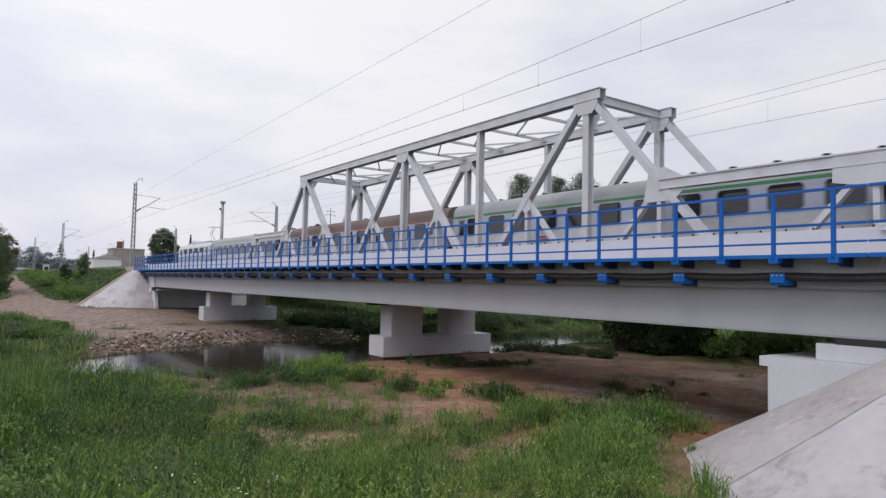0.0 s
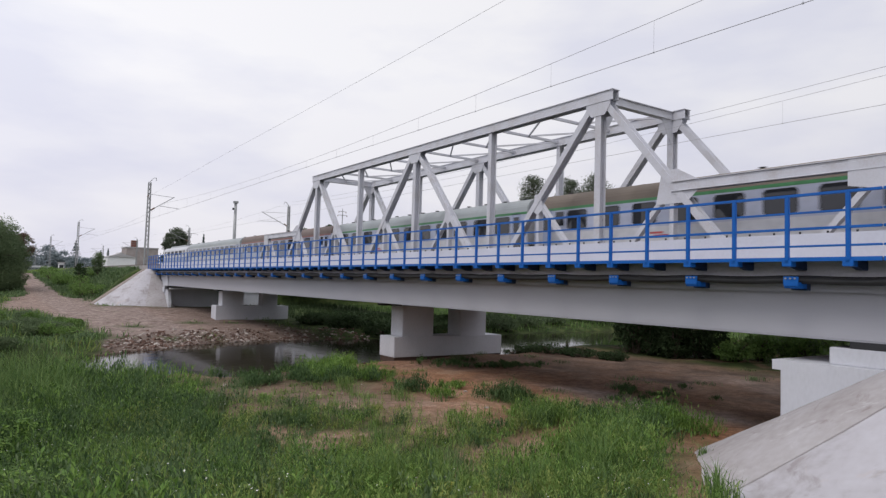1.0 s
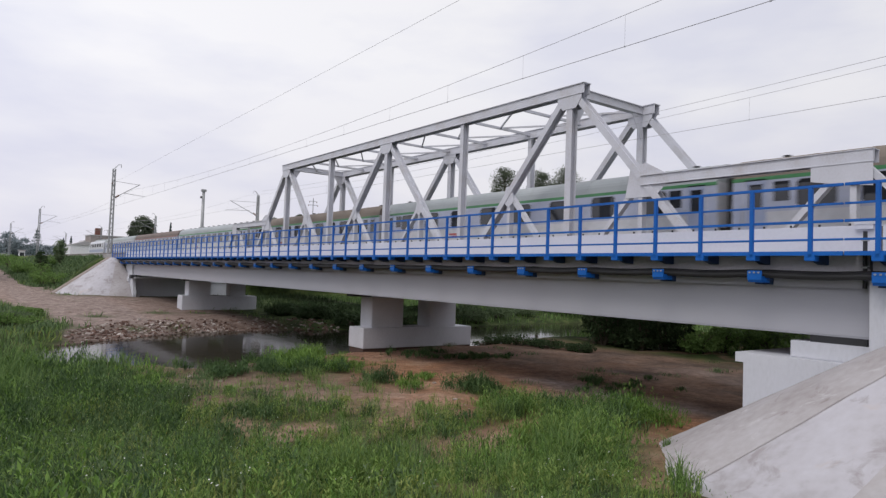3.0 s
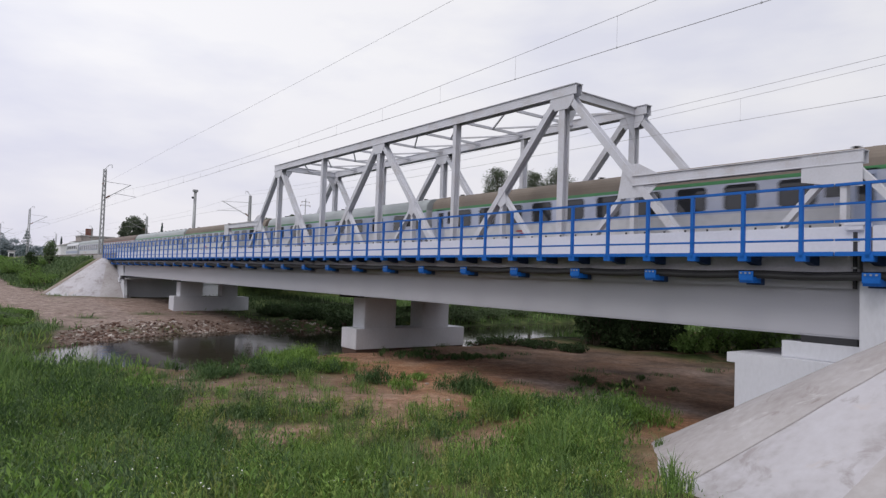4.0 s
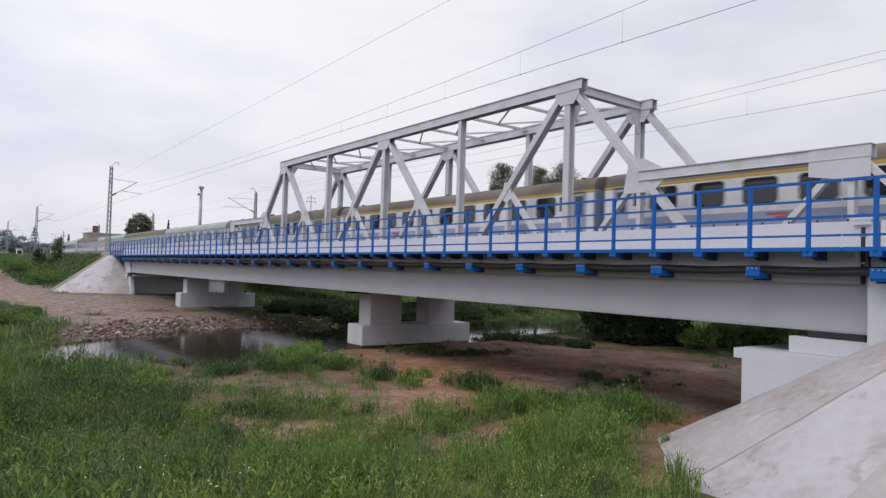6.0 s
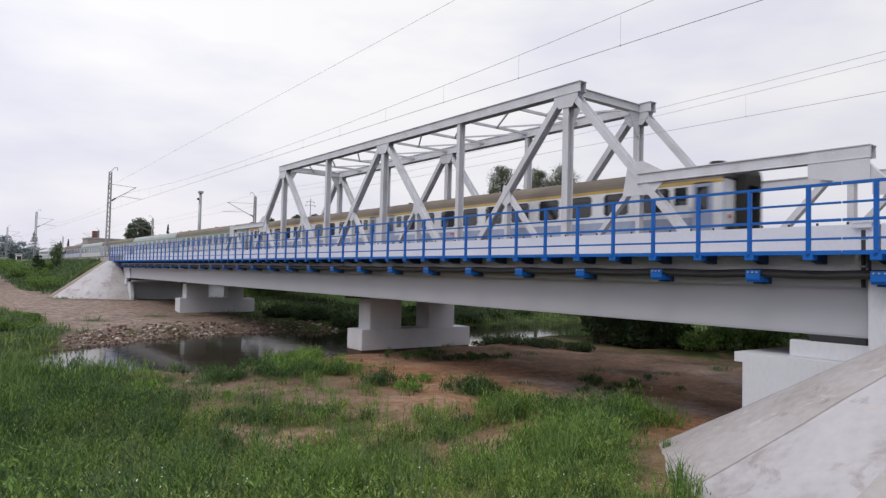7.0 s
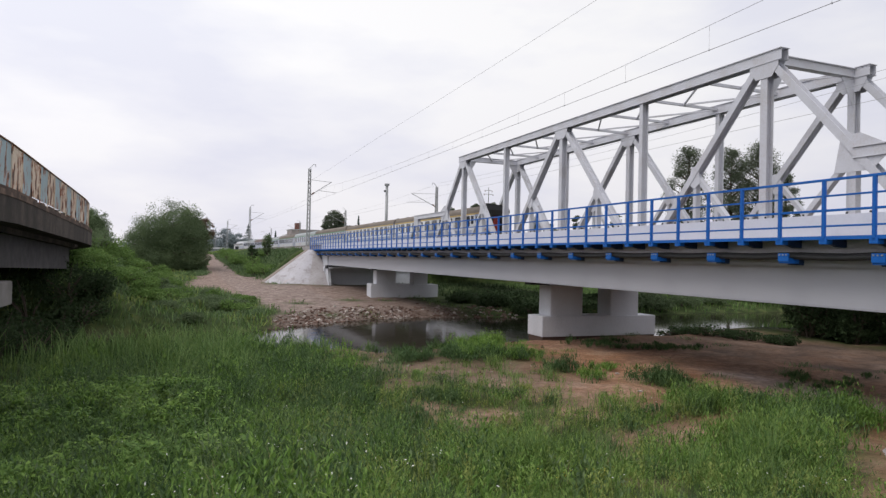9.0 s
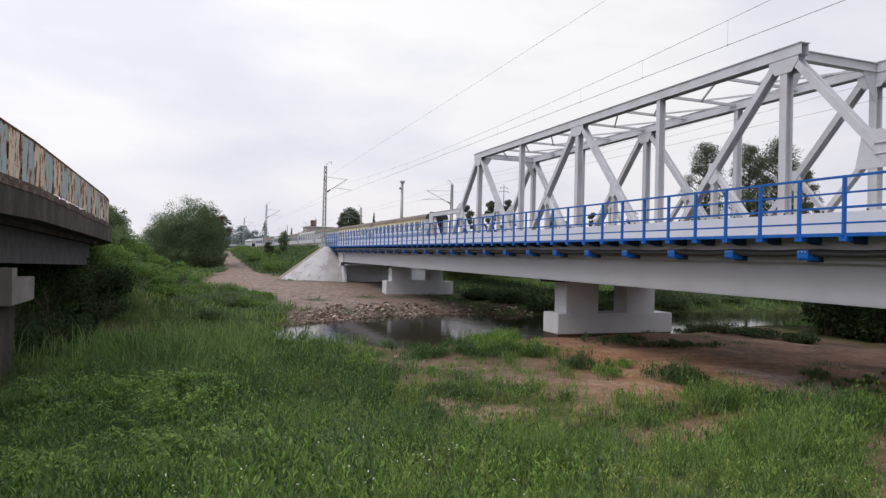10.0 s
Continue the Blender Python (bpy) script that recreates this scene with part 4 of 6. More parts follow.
def second_track():
    t = thing("track", "second railway track on grey ballast", "railway track", kind="structure")
    ys = list(np.arange(-130, 66, 14)) + list(np.arange(66, 620, 9))
    for off in (-0.75, 0.75):
        s = Shape()
        for a, c in zip(ys, ys[1:]):
            s.beam((float(second_track_x(a)) + off, a, 4.49), (float(second_track_x(c)) + off, c, 4.49), 0.07, 0.18)
        part("rail", s, M_STEEL, t)
    s = Shape()
    for a, c in zip(ys, ys[1:]):
        if a >= 72 or c <= 2:
            s.beam((float(second_track_x(a)), a, 4.15), (float(second_track_x(c)), c, 4.15), 3.8, 0.46)
    part("ballast", s, M_BALLAST, t)
    part("ballast", Shape().prism([(12.4, 3.9), (12.9, 4.38), (16.3, 4.38), (16.9, 3.9)], "y", END_B + 0.02, 620), M_BALLAST, t)


second_track()


# ---- overhead line ----
def wire(name, label, pts, r, droppers=(), group="overhead wires"):
    w = thing(name, label, "overhead wire", group=group)
    part("strand", Shape().tube(pts, r, 6), M_WIRE, w, smooth=True)
    for a, c in droppers:
        d = part("dropper", Shape().tube([a, c], 0.0035, 5), M_WIRE, w)
        part("clip", Shape().box(c[0] - 0.012, c[0] + 0.012, c[1] - 0.02, c[1] + 0.02, c[2] - 0.018, c[2] + 0.02), M_GALV, d)
    return w


def line(xf, zc, zm, y0, y1, span, step, first, hung):
    """Contact wire and its sagging messenger, hung by droppers every few metres."""
    ys = np.arange(y0, y1 + 0.1, 4.0)

    def mess(y):
        u = ((y - first) / span) % 1.0
        return zm - 0.75 * 4 * u * (1 - u)

    drop = [((float(xf(y)), float(y), float(mess(y))), (float(xf(y)), float(y), zc)) for y in np.arange(hung, min(y1, 120), step)]
    wire("contact_wire", "dark copper contact wire above the track", [(float(xf(y)), float(y), zc) for y in ys], 0.009)
    wire("messenger_wire", "sagging messenger wire with thin droppers above the track", [(float(xf(y)), float(y), float(mess(y))) for y in ys], 0.007, drop)


line(lambda y: 14.6 + 0 * y, 9.88, 11.0, -40, 330, 66.0, 4.03, 6.0, -36.93)
line(lambda y: second_track_x(y), 10.36, 11.62, -40, 330, 66.0, 12.8, 6.0, -37.0)
feeder = wire("feeder_wire", "thin high feeder wire running beside the railway to a mast", [(12.0 + 0.42 * float(ease(40, 71, y)), float(y), 12.13 - 0.026 * y + 0.0002 * y * y) for y in np.linspace(-40, 71, 20)], 0.005)
part("insulator", Shape().tube([(12.42, 70.3, 11.3), (12.44, 70.95, 11.29)], 0.06, 8), M_INSUL, feeder)
wire("messenger_wire", "second thin messenger strand above the far track", [(FX + 0.12, float(y), 11.95 - 0.0006 * abs(y - 6) * (66 - abs(y - 6)) * (abs(y - 6) < 66)) for y in np.arange(-40, 73, 6.0)], 0.008)


def mast(x, y, base, top, side, reach, twin=False, label="galvanised lattice overhead line mast with cantilever arm"):
    """side: which way the arm reaches."""
    m = thing("catenary_mast", label, "line mast", group="line masts", at=pose(x, y, 0))
    w = 0.16
    for dx, dy in ((-w, -w), (w, -w), (w, w), (-w, w)):
        part("leg", Shape().beam((dx, dy, base), (dx * 0.62, dy * 0.62, top), 0.075, 0.075), M_GALV, m)
    s = Shape()
    n = int((top - base) / 0.45)
    for i in range(n):
        za, zb = base + (top - base) * i / n, base + (top - base) * (i + 1) / n
        f = 1 - 0.38 * i / n
        g = -1 if i % 2 else 1
        for q in (-1, 1):
            s.beam((-w * f * g, q * w * f, za), (w * f * g, q * w * f, zb), 0.03, 0.03)
            s.beam((q * w * f, -w * f * g, za), (q * w * f, w * f * g, zb), 0.03, 0.03)
    part("lacing", s, M_GALV, m)
    part("footing", Shape().box(-0.35, 0.35, -0.35, 0.35, base - 0.6, base + 0.12), M_OLDCAP, m)
    hz = 11.15 + 0.25
    c = part("cantilever", Shape().tube([(side * 0.12, 0, hz - 1.5), (side * reach, 0, hz + 0.05)], 0.035, 8).tube([(side * 0.12, 0, hz + 0.15), (side * reach, 0, hz + 0.02)], 0.022, 6), M_GALV, m)
    part("insulator", Shape().tube([(side * 0.2, 0, hz - 1.46), (side * 0.55, 0, hz - 1.2)], 0.075, 8), M_INSUL, c)
    part("registration_arm", Shape().tube([(side * 1.0, 0, hz - 0.95), (side * (reach + 0.5), 0, hz - 1.1)], 0.024, 6), M_GALV, m)
    part("top_arm", Shape().tube([(-side * 0.02, 0, top), (side * 0.35, 0, top + 0.45), (side * 0.6, 0, top + 0.5), (side * 0.62, 0, top + 0.2)], 0.035, 6), M_GALV, m)
    return m


mast(12.6, 71.0, 3.9, 12.75, 1, 2.4)
for y in (132, 192, 252, 312):
    mast(12.2 - 0.006 * (y - 132), y, 3.9, 12.5, 1, 2.6)
for y in (77.5, 127, 180, 233):
    mast(float(second_track_x(y)) + 3.4, y, 3.9, 12.4, -1, 3.4)


def flood_pole(x, y, top):
    p = thing("light_mast", "tall pale tubular light mast with head platform", "light mast")
    part("shaft", Shape().tube([(x, y, 3.0), (x, y, top)], [0.3, 0.22], 12), M_GALV, p, smooth=True)
    h = part("head", Shape().box(x - 0.35, x + 0.35, y - 0.3, y + 0.3, top - 0.1, top + 0.25), M_GALV, p)
    part("lamp", Shape().box(x - 0.55, x - 0.3, y - 0.35, y - 0.1, top - 1.2, top - 0.9), M_DARK, h)


flood_pole(31.8, 106, 15.5)


def power_pole(x, y, top):
    p = thing("power_pole", "distant lattice power pole with short cross arms", "power pole", group="power poles")
    part("shaft", Shape().beam((x - 0.25, y, 2.0), (x, y, top), 0.16, 0.16).beam((x + 0.25, y, 2.0), (x, y, top), 0.16, 0.16), M_GALV, p)
    for z, w in ((top - 1.2, 1.5), (top - 2.6, 1.9)):
        arm = part("cross_arm", Shape().beam((x - w, y, z), (x + w, y, z), 0.16, 0.16), M_GALV, p)
        for q in (-w, w):
            part("insulator", Shape().tube([(x + q, y, z - 0.5), (x + q, y, z)], 0.12, 6), M_INSUL, arm)


power_pole(109.6, 229.1, 31.2)


# ---- the train ----
def coach(roof, upper, lower, stripe, label, tail=False, band_low=1.72, rise=0.8, count=10, apart=2.15, vents=(-11.2, 0.3, 11.3)):
    """One passenger coach, its middle at the origin, rail level z = 0, running along y."""
    c = thing("coach", label, "passenger coach", group="train coaches")
    L = 12.88
    side = [(-1.30, 0.62), (-1.41, 0.80), (-1.415, 1.9), (-1.40, 3.10), (1.40, 3.10), (1.415, 1.9), (1.41, 0.80), (1.30, 0.62)]
    part("body", Shape().prism(side, "y", -L, L), lower, c, bevel=0.02)
    arc = [(-1.402, 3.08)] + [(-1.39 * math.cos(a) ** 0.62, 3.12 + rise * math.sin(a) ** 0.85) for a in np.linspace(0.06, math.pi / 2, 9)]
    arc = arc + [(-x, z) for x, z in arc[::-1][1:]]
    part("roof", Shape().prism(arc, "y", -L + 0.02, L - 0.02), roof, c)
    rib = Shape().prism([(x * 1.004, z + 0.012) for x, z in arc[1:-1]] + [(0, 3.3)], "y", -0.02, 0.02).data("roof_rib", roof)
    for y in np.arange(-12, 12.1, 2.0):
        part("roof_rib", rib, None, c).location = (0, y, 0)
    vent = Shape().tube([(0, 0, 0), (0, 0, 0.13)], 0.11, 12).tube([(0, 0, 0.13), (0, 0, 0.17)], 0.15, 12).data("roof_vent", M_DARK)
    for y in vents:
        part("roof_vent", vent, None, c).location = (-0.25, y, 3.06 + rise)
    pane = Shape().prism([(-0.66, 0.07), (-0.64, 0.02), (-0.59, 0.0), (0.59, 0.0), (0.64, 0.02), (0.66, 0.07), (0.66, 0.88), (0.64, 0.93), (0.59, 0.95), (-0.59, 0.95), (-0.64, 0.93), (-0.66, 0.88)], "x", -0.012, 0.012).data("window", M_GLASS)
    seal = Shape()
    for a, b_, z0, z1 in ((-0.6, 0.6, -0.03, 0.0), (-0.6, 0.6, 0.95, 0.98), (-0.69, -0.66, 0.06, 0.89), (0.66, 0.69, 0.06, 0.89), (-0.66, 0.66, 0.68, 0.71)):
        seal.box(-0.02, 0.006, a, b_, z0, z1)
    seal = seal.data("seal", M_RUBBER)
    small = Shape().prism([(-0.3, 0.0), (0.3, 0.0), (0.3, 0.75), (-0.3, 0.75)], "x", -0.012, 0.012).data("window", M_GLASS)
    leaf = Shape().prism([(-0.42, 0.75), (0.42, 0.75), (0.42, 3.0), (-0.42, 3.0)], "x", -0.008, 0.008).data("door", M_LILAC)
    dpane = Shape().prism([(-0.26, 1.85), (0.26, 1.85), (0.26, 2.8), (-0.26, 2.8)], "x", -0.014, 0.014).data("door_window", M_GLASS)
    for s in (-1, 1):
        x = s * 1.412
        part("window_band", Shape().box(min(x, x + s * 0.005), max(x, x + s * 0.005), -11.5, 11.5, band_low, 2.98), upper, c)
        part("emblem", Shape().box(min(x, x + s * 0.006), max(x, x + s * 0.006), 4.3, 5.1, 1.38, 1.48).box(min(x, x + s * 0.006), max(x, x + s * 0.006), 4.0, 4.8, 1.24, 1.34), M_EMBLEM, c, "red and white painted emblem bars")
        part("stripe", Shape().box(min(x, x + s * 0.008), max(x, x + s * 0.008), -L + 0.02, L - 0.02, 2.94, 3.08), stripe, c)
        part("skirt_line", Shape().box(min(x, x + s * 0.01), max(x, x + s * 0.01), -L + 0.4, L - 0.4, 0.86, 0.9), M_RUBBER, c)
        for k in range(count):
            w = part("window", pane, None, c)
            w.location = (x + s * 0.004, apart * (k - (count - 1) / 2), 1.89)
            q = part("seal", seal, None, w)
            if s > 0:
                q.rotation_euler = (0, 0, math.pi)
        for y in (-10.93, 10.93) if count < 11 else ():
            part("window", small, None, c).location = (x + s * 0.004, y, 2.1)
        for y in (-12.63, 12.63):
            part("corner_panel", Shape().box(min(x, x + s * 0.005), max(x, x + s * 0.005), y - 0.23, y + 0.23, 0.95, 2.93), upper, c)
        for y in (-11.93, 11.93):
            d = part("door", leaf, None, c, "pale blue boarding door")
            d.location = (x, y, 0)
            part("door_window", dpane, None, d)
            part("grab_rail", Shape().tube([(s * 0.03, 0.52, 1.0), (s * 0.03, 0.52, 2.0)], 0.018, 6), M_GALV, d)
    for s in (-1, 1):
        g0, g1 = min(s * L, s * (L + 0.22)), max(s * L, s * (L + 0.22))
        if tail and s < 0:
            g0 = -L - 0.5
            part("gangway", Shape().box(-0.62, -0.44, g0, g1, 1.0, 3.3).box(0.44, 0.62, g0, g1, 1.0, 3.3).box(-0.62, 0.62, g0, g1, 2.85, 3.3), M_RUBBER, c)
        else:
            part("gangway", Shape().box(-0.62, 0.62, g0, g1, 1.0, 3.3), M_RUBBER, c)
        part("buffer_beam", Shape().box(-1.25, 1.25, min(s * L, s * (L + 0.05)), max(s * L, s * (L + 0.05)), 0.85, 1.2), M_BOGIE, c)
        for x in (-0.87, 0.87):
            part("buffer", Shape().tube([(x, s * L, 1.05), (x, s * (L + 0.2), 1.05)], 0.1, 8).tube([(x, s * (L + 0.18), 1.05), (x, s * (L + 0.22), 1.05)], 0.22, 10), M_BOGIE, c)
    if tail:
        part("end_door", Shape().box(-0.42, 0.42, -L - 0.04, -L - 0.005, 1.0, 2.84), M_REDPAINT, c, "red end door panel")
        part("end_panel", Shape().box(-1.36, -0.64, -L - 0.03, -L - 0.005, 1.2, 3.05), upper, c)
        part("end_panel", Shape().box(0.64, 1.36, -L - 0.03, -L - 0.005, 1.2, 3.05), upper, c)
        part("roof_vent", Shape().tube([(-0.3, -11.95, 2.98 + rise), (-0.3, -11.95, 3.22 + rise)], 0.22, 14).tube([(-0.3, -11.95, 3.22 + rise), (-0.3, -11.95, 3.3 + rise)], 0.31, 14), M_DARK, c)
        part("roof_hood", Shape().prism([(x * 1.01, z + 0.03) for x, z in arc], "y", -L - 0.12, -L + 0.06), M_DARK, c)
        for x in (-1.05, 1.05):
            part("tail_lamp", Shape().tube([(x, -L - 0.03, 1.55), (x, -L - 0.07, 1.55)], 0.09, 10), M_REDPAINT, c)
    wheel = Shape().tube([(-0.07, 0, 0), (0.07, 0, 0)], 0.46, 16).data("wheel", M_BOGIE)
    for y in (-9.5, 9.5):
        g = part("bogie", Shape().box(-1.1, -0.95, y - 1.7, y + 1.7, 0.4, 0.7).box(0.95, 1.1, y - 1.7, y + 1.7, 0.4, 0.7).box(-1.1, 1.1, y - 0.3, y + 0.3, 0.4, 0.62), M_BOGIE, c)
        for dy in (-1.25, 1.25):
            for x in (-0.75, 0.75):
                part("wheel", wheel, None, g).location = (x, y + dy, 0.47)
    part("underframe_box", Shape().box(-1.2, 1.2, -4.5, -1.0, 0.3, 0.62), M_BOGIE, c, bevel=0.02)
    part("underframe_box", Shape().box(-1.2, 1.2, 1.5, 4.0, 0.35, 0.62), M_BOGIE, c, bevel=0.02)
    return c


def locomotive():
    c = thing("locomotive", "pale grey and blue electric locomotive at the head of the train", "locomotive")
    L = 8.2
    prof = [(-1.45, 0.9), (-1.48, 1.2), (-1.46, 3.1), (-1.1, 3.6), (1.1, 3.6), (1.46, 3.1), (1.48, 1.2), (1.45, 0.9)]
    part("body", Shape().prism(prof, "y", -L, L), M_LOCO, c, bevel=0.06)
    part("roof_box", Shape().prism([(-0.9, 3.6), (-0.8, 3.9), (0.8, 3.9), (0.9, 3.6)], "y", -5.4, 5.4), M_ROOFGREY, c)
    for s in (-1, 1):
        part("waist_band", Shape().box(min(s * 1.47, s * 1.486), max(s * 1.47, s * 1.486), -L + 0.2, L - 0.2, 1.3, 1.8), M_LILAC, c)
        for y in (-6.6, 6.6):
            part("cab_window", Shape().box(min(s * 1.46, s * 1.482), max(s * 1.46, s * 1.482), y - 0.5, y + 0.5, 2.2, 3.0), M_GLASS, c)
        for y in (-4.2, -1.4, 1.4, 4.2):
            part("louvre", Shape().box(min(s * 1.46, s * 1.48), max(s * 1.46, s * 1.48), y - 0.9, y + 0.9, 2.3, 2.95), M_DARK, c)
        part("windscreen", Shape().box(-1.1, 1.1, min(s * L, s * (L + 0.02)), max(s * L, s * (L + 0.02)), 2.3, 3.1), M_GLASS, c)
        for x in (-0.87, 0.87):
            part("buffer", Shape().tube([(x, s * L, 1.05), (x, s * (L + 0.45), 1.05)], 0.16, 10), M_BOGIE, c)
    for y, up in ((-4.6, True), (4.6, False)):
        h = 5.8 if up else 4.25
        k = (h + 4.0) / 2
        p = part("pantograph", Shape().tube([(0, y - 0.7, 3.95), (0, y + 0.9, k), (0, y - 0.3, h)], 0.035, 6).tube([(-0.35, y - 0.5, 3.95), (-0.25, y + 0.85, k), (-0.3, y - 0.3, h)], 0.025, 6), M_DARK, c)
        part("collector_head", Shape().tube([(-0.95, y - 0.3, h - 0.15), (-0.6, y - 0.3, h), (0.6, y - 0.3, h), (0.95, y - 0.3, h - 0.15)], 0.03, 6), M_DARK, p)
    wheel = Shape().tube([(-0.07, 0, 0), (0.07, 0, 0)], 0.6, 18).data("wheel", M_BOGIE)
    for y in (-4.3, 4.3):
        g = part("bogie", Shape().box(-1.15, -0.95, y - 2.2, y + 2.2, 0.45, 0.8).box(0.95, 1.15, y - 2.2, y + 2.2, 0.45, 0.8), M_BOGIE, c)
        for dy in (-1.5, 1.5):
            for x in (-0.75, 0.75):
                part("wheel", wheel, None, g).location = (x, y + dy, 0.61)
    return c


SPEED, PITCH = 19.7, 26.4
TAIL0 = 23.85 - SPEED * 7.5
TRAIN = []
_g = ("light grey coach with green stripe and silver-grey roof", "silver and light grey coach with green stripe and brown roof")
first = coach(M_ROOFBROWN, M_CREAM, M_LILAC, M_YELLOWLINE, "white and blue coach with yellow stripe and red end door", tail=True, band_low=1.55, rise=0.68, vents=(0.3, 11.3))
second = coach(M_ROOFBROWN, M_CREAM, M_LILAC, M_YELLOWLINE, "white and pale blue passenger coach with yellow stripe and brown roof", band_low=1.55, rise=0.68)
green_brown = coach(M_ROOFBROWN, M_SILVER, M_PALE, M_GREENLINE, _g[1])
dense = tuple(-11.4 + 1.9 * k for k in range(13))
green_grey = coach(M_ROOFGREY, M_SILVER, M_PALE, M_GREENLINE, _g[0], count=11, apart=2.13, vents=dense)
wide_grey = coach(M_ROOFGREY, M_SILVER, M_PALE, M_GREENLINE, "light grey coach with widely spaced windows, green stripe, silver-grey roof", count=8, apart=2.8)
red_brown = coach(M_ROOFRED, M_SILVER, M_SILVER, M_REDLINE, "grey passenger coach with thin red stripe and red-brown roof")
front = coach(M_ROOFGREY, M_SILVER, M_PALE, M_PALE, "plain light grey coach with pale roof behind the locomotive")
TRAIN += [first, second, green_brown, wide_grey, copy_thing(green_brown, pose(0, 0, 0)), green_grey, red_brown, front]
LOCO = locomotive()


def track_pose(y, half):
    a, b = float(second_track_x(y - half)), float(second_track_x(y + half))
    return pose((a + b) / 2, y, RAIL2, 0, 0, math.degrees(math.atan2(a - b, 2 * half)))


# ---- old bridge beside the camera ----
def old_x(y):
    return -3.55 - 3.0 * ease(26.5, 42, y) ** 2


def old_bridge():
    b = thing("old_bridge", "old road bridge with dark concrete edge and rusty painted steel parapet", "bridge")
    ys = [2.0 + 1.06 * i for i in range(36)]
    n = 0
    for a, c in zip(ys, ys[1:]):
        xa, xc = float(old_x(a)), float(old_x(c))
        za = zc = 4.62
        d = lambda y: -0.026 * max(y - 17, 0)
        m = M_PBLUE if n % 2 else M_PCREAM
        hp = 0.97 if n < 16 or n > 25 else 0.91
        s = Shape().beam((xa, a + 0.01, za + d(a) + 1.07 - hp / 2), (xc, c - 0.01, zc + d(c) + 1.07 - hp / 2), 0.02, hp)
        p = part("panel", s, m, b, "peeling pale blue panel" if n % 2 else "peeling cream panel")
        part("panel_rib", Shape().beam((xc + 0.02, c - 0.02, zc + d(c) + 0.04), (xc + 0.015, c - 0.02, zc + d(c) + 1.06), 0.03, 0.02, (0, 1, 0)), M_PCREAM, p)
        whole = 1.0 if n < 16 or n > 24 else 0.45 + 0.3 * (n % 3 == 0)
        part("sill", Shape().beam((xa + 0.02, a, za + d(a) + 0.05), (xa + 0.02 + (xc - xa) * whole, a + (c - a) * whole, za + d(a) + (d(c) - d(a)) * whole + 0.05), 0.1, 0.1), M_LIP, b)
        part("cap_rail", Shape().beam((xa, a, za + d(a) + 1.085), (xc, c, zc + d(c) + 1.085), 0.07, 0.03), M_RUST, b)
        part("kerb", Shape().beam((xa - 0.1, a, za + d(a) - 0.33), (xc - 0.1, c, zc + d(c) - 0.33), 0.5, 0.66), M_OLDCONC, b)
        part("kerb_lip", Shape().beam((xa + 0.14, a, za + d(a) - 0.06), (xc + 0.14, c, zc + d(c) - 0.06), 0.05, 0.12), M_LIP, b, "rust-stained kerb lip")
        part("slab", Shape().beam((xa - 3.7, a, za + d(a) - 0.62), (xc - 3.7, c, zc + d(c) - 0.62), 6.4, 0.3), M_OLDCONC, b)
        for off in (0.75, 2.9, 5.0):
            part("girder", Shape().beam((xa - off, a, 3.42 + d(a)), (xc - off, c, 3.42 + d(c)), 0.16, 0.85), M_OLDSTEEL, b)
        n += 1
    x = -4.75
    p = part("old_pier", Shape().box(x - 5.5, x + 0.6, 16.8, 18.4, -0.6, 2.07), M_OLDCONC, b)
    part("pier_cap", Shape().box(x - 5.6, -3.8, 16.5, 18.6, 2.07, 2.64), M_OLDCAP, p, "pale concrete pier cap", bevel=0.02)
    part("bearing", Shape().box(x + 0.3, x + 0.94, 16.52, 16.95, 2.64, 2.89), M_OLDCAP, p)
    part("old_abutment", Shape().box(-11.8, -5.2, 36.0, 39.5, -0.5, 3.0), M_OLDCONC, b)
    part("old_abutment", Shape().box(-11.5, -4.0, -1.0, 2.2, -0.5, 3.7), M_OLDCONC, b)


old_bridge()


# ---- buildings and far ground ----
def shed(name, label, x0, x1, y0, y1, z0, z1, wall, roof, gable=0.0, windows=3):
    h = thing(name, label, "building")
    part("wall", Shape().box(x0, x1, y0, y1, z0, z1), wall, h)
    xm = (x0 + x1) / 2
    if gable:
        part("roof", Shape().prism([(x0 - 0.3, z1), (xm, z1 + gable), (x1 + 0.3, z1)], "y", y0 - 0.3, y1 + 0.3), roof, h)
    else:
        part("roof", Shape().box(x0 - 0.2, x1 + 0.2, y0 - 0.2, y1 + 0.2, z1, z1 + 0.35), roof, h)
    for k in range(windows):
        x = x0 + (x1 - x0) * (k + 0.5) / windows
        w = part("window", Shape().box(x - 0.55, x + 0.55, y0 - 0.04, y0 - 0.01, z0 + 1.4, z0 + 2.6), M_PANE, h)
        part("frame", Shape().box(x - 0.62, x - 0.55, y0 - 0.06, y0 - 0.005, z0 + 1.35, z0 + 2.65).box(x + 0.55, x + 0.62, y0 - 0.06, y0 - 0.005, z0 + 1.35, z0 + 2.65), M_WALLWHITE, w)
    return h


shed("white_shed", "low white rendered shed with grey roof beside the railway", 30.1, 38.2, 232, 244, 3.0, 9.0, M_WALLWHITE, M_ROOFTILE, 1.3, 2)
bh = shed("brick_house", "flat-roofed greyish brick building with chimney block", 38.4, 48.6, 251, 262, 3.0, 12.9, M_BRICK, M_ROOFTILE, 0, 3)
part("chimney", Shape().box(40.0, 42.0, 252, 254, 13.25, 15.6), M_CHIMNEY, bh)
shed("grey_house", "small grey house with pitched roof", 34, 42, 260, 270, 3.0, 8.0, M_OLDCAP, M_ROOFTILE, 3.5, 2)

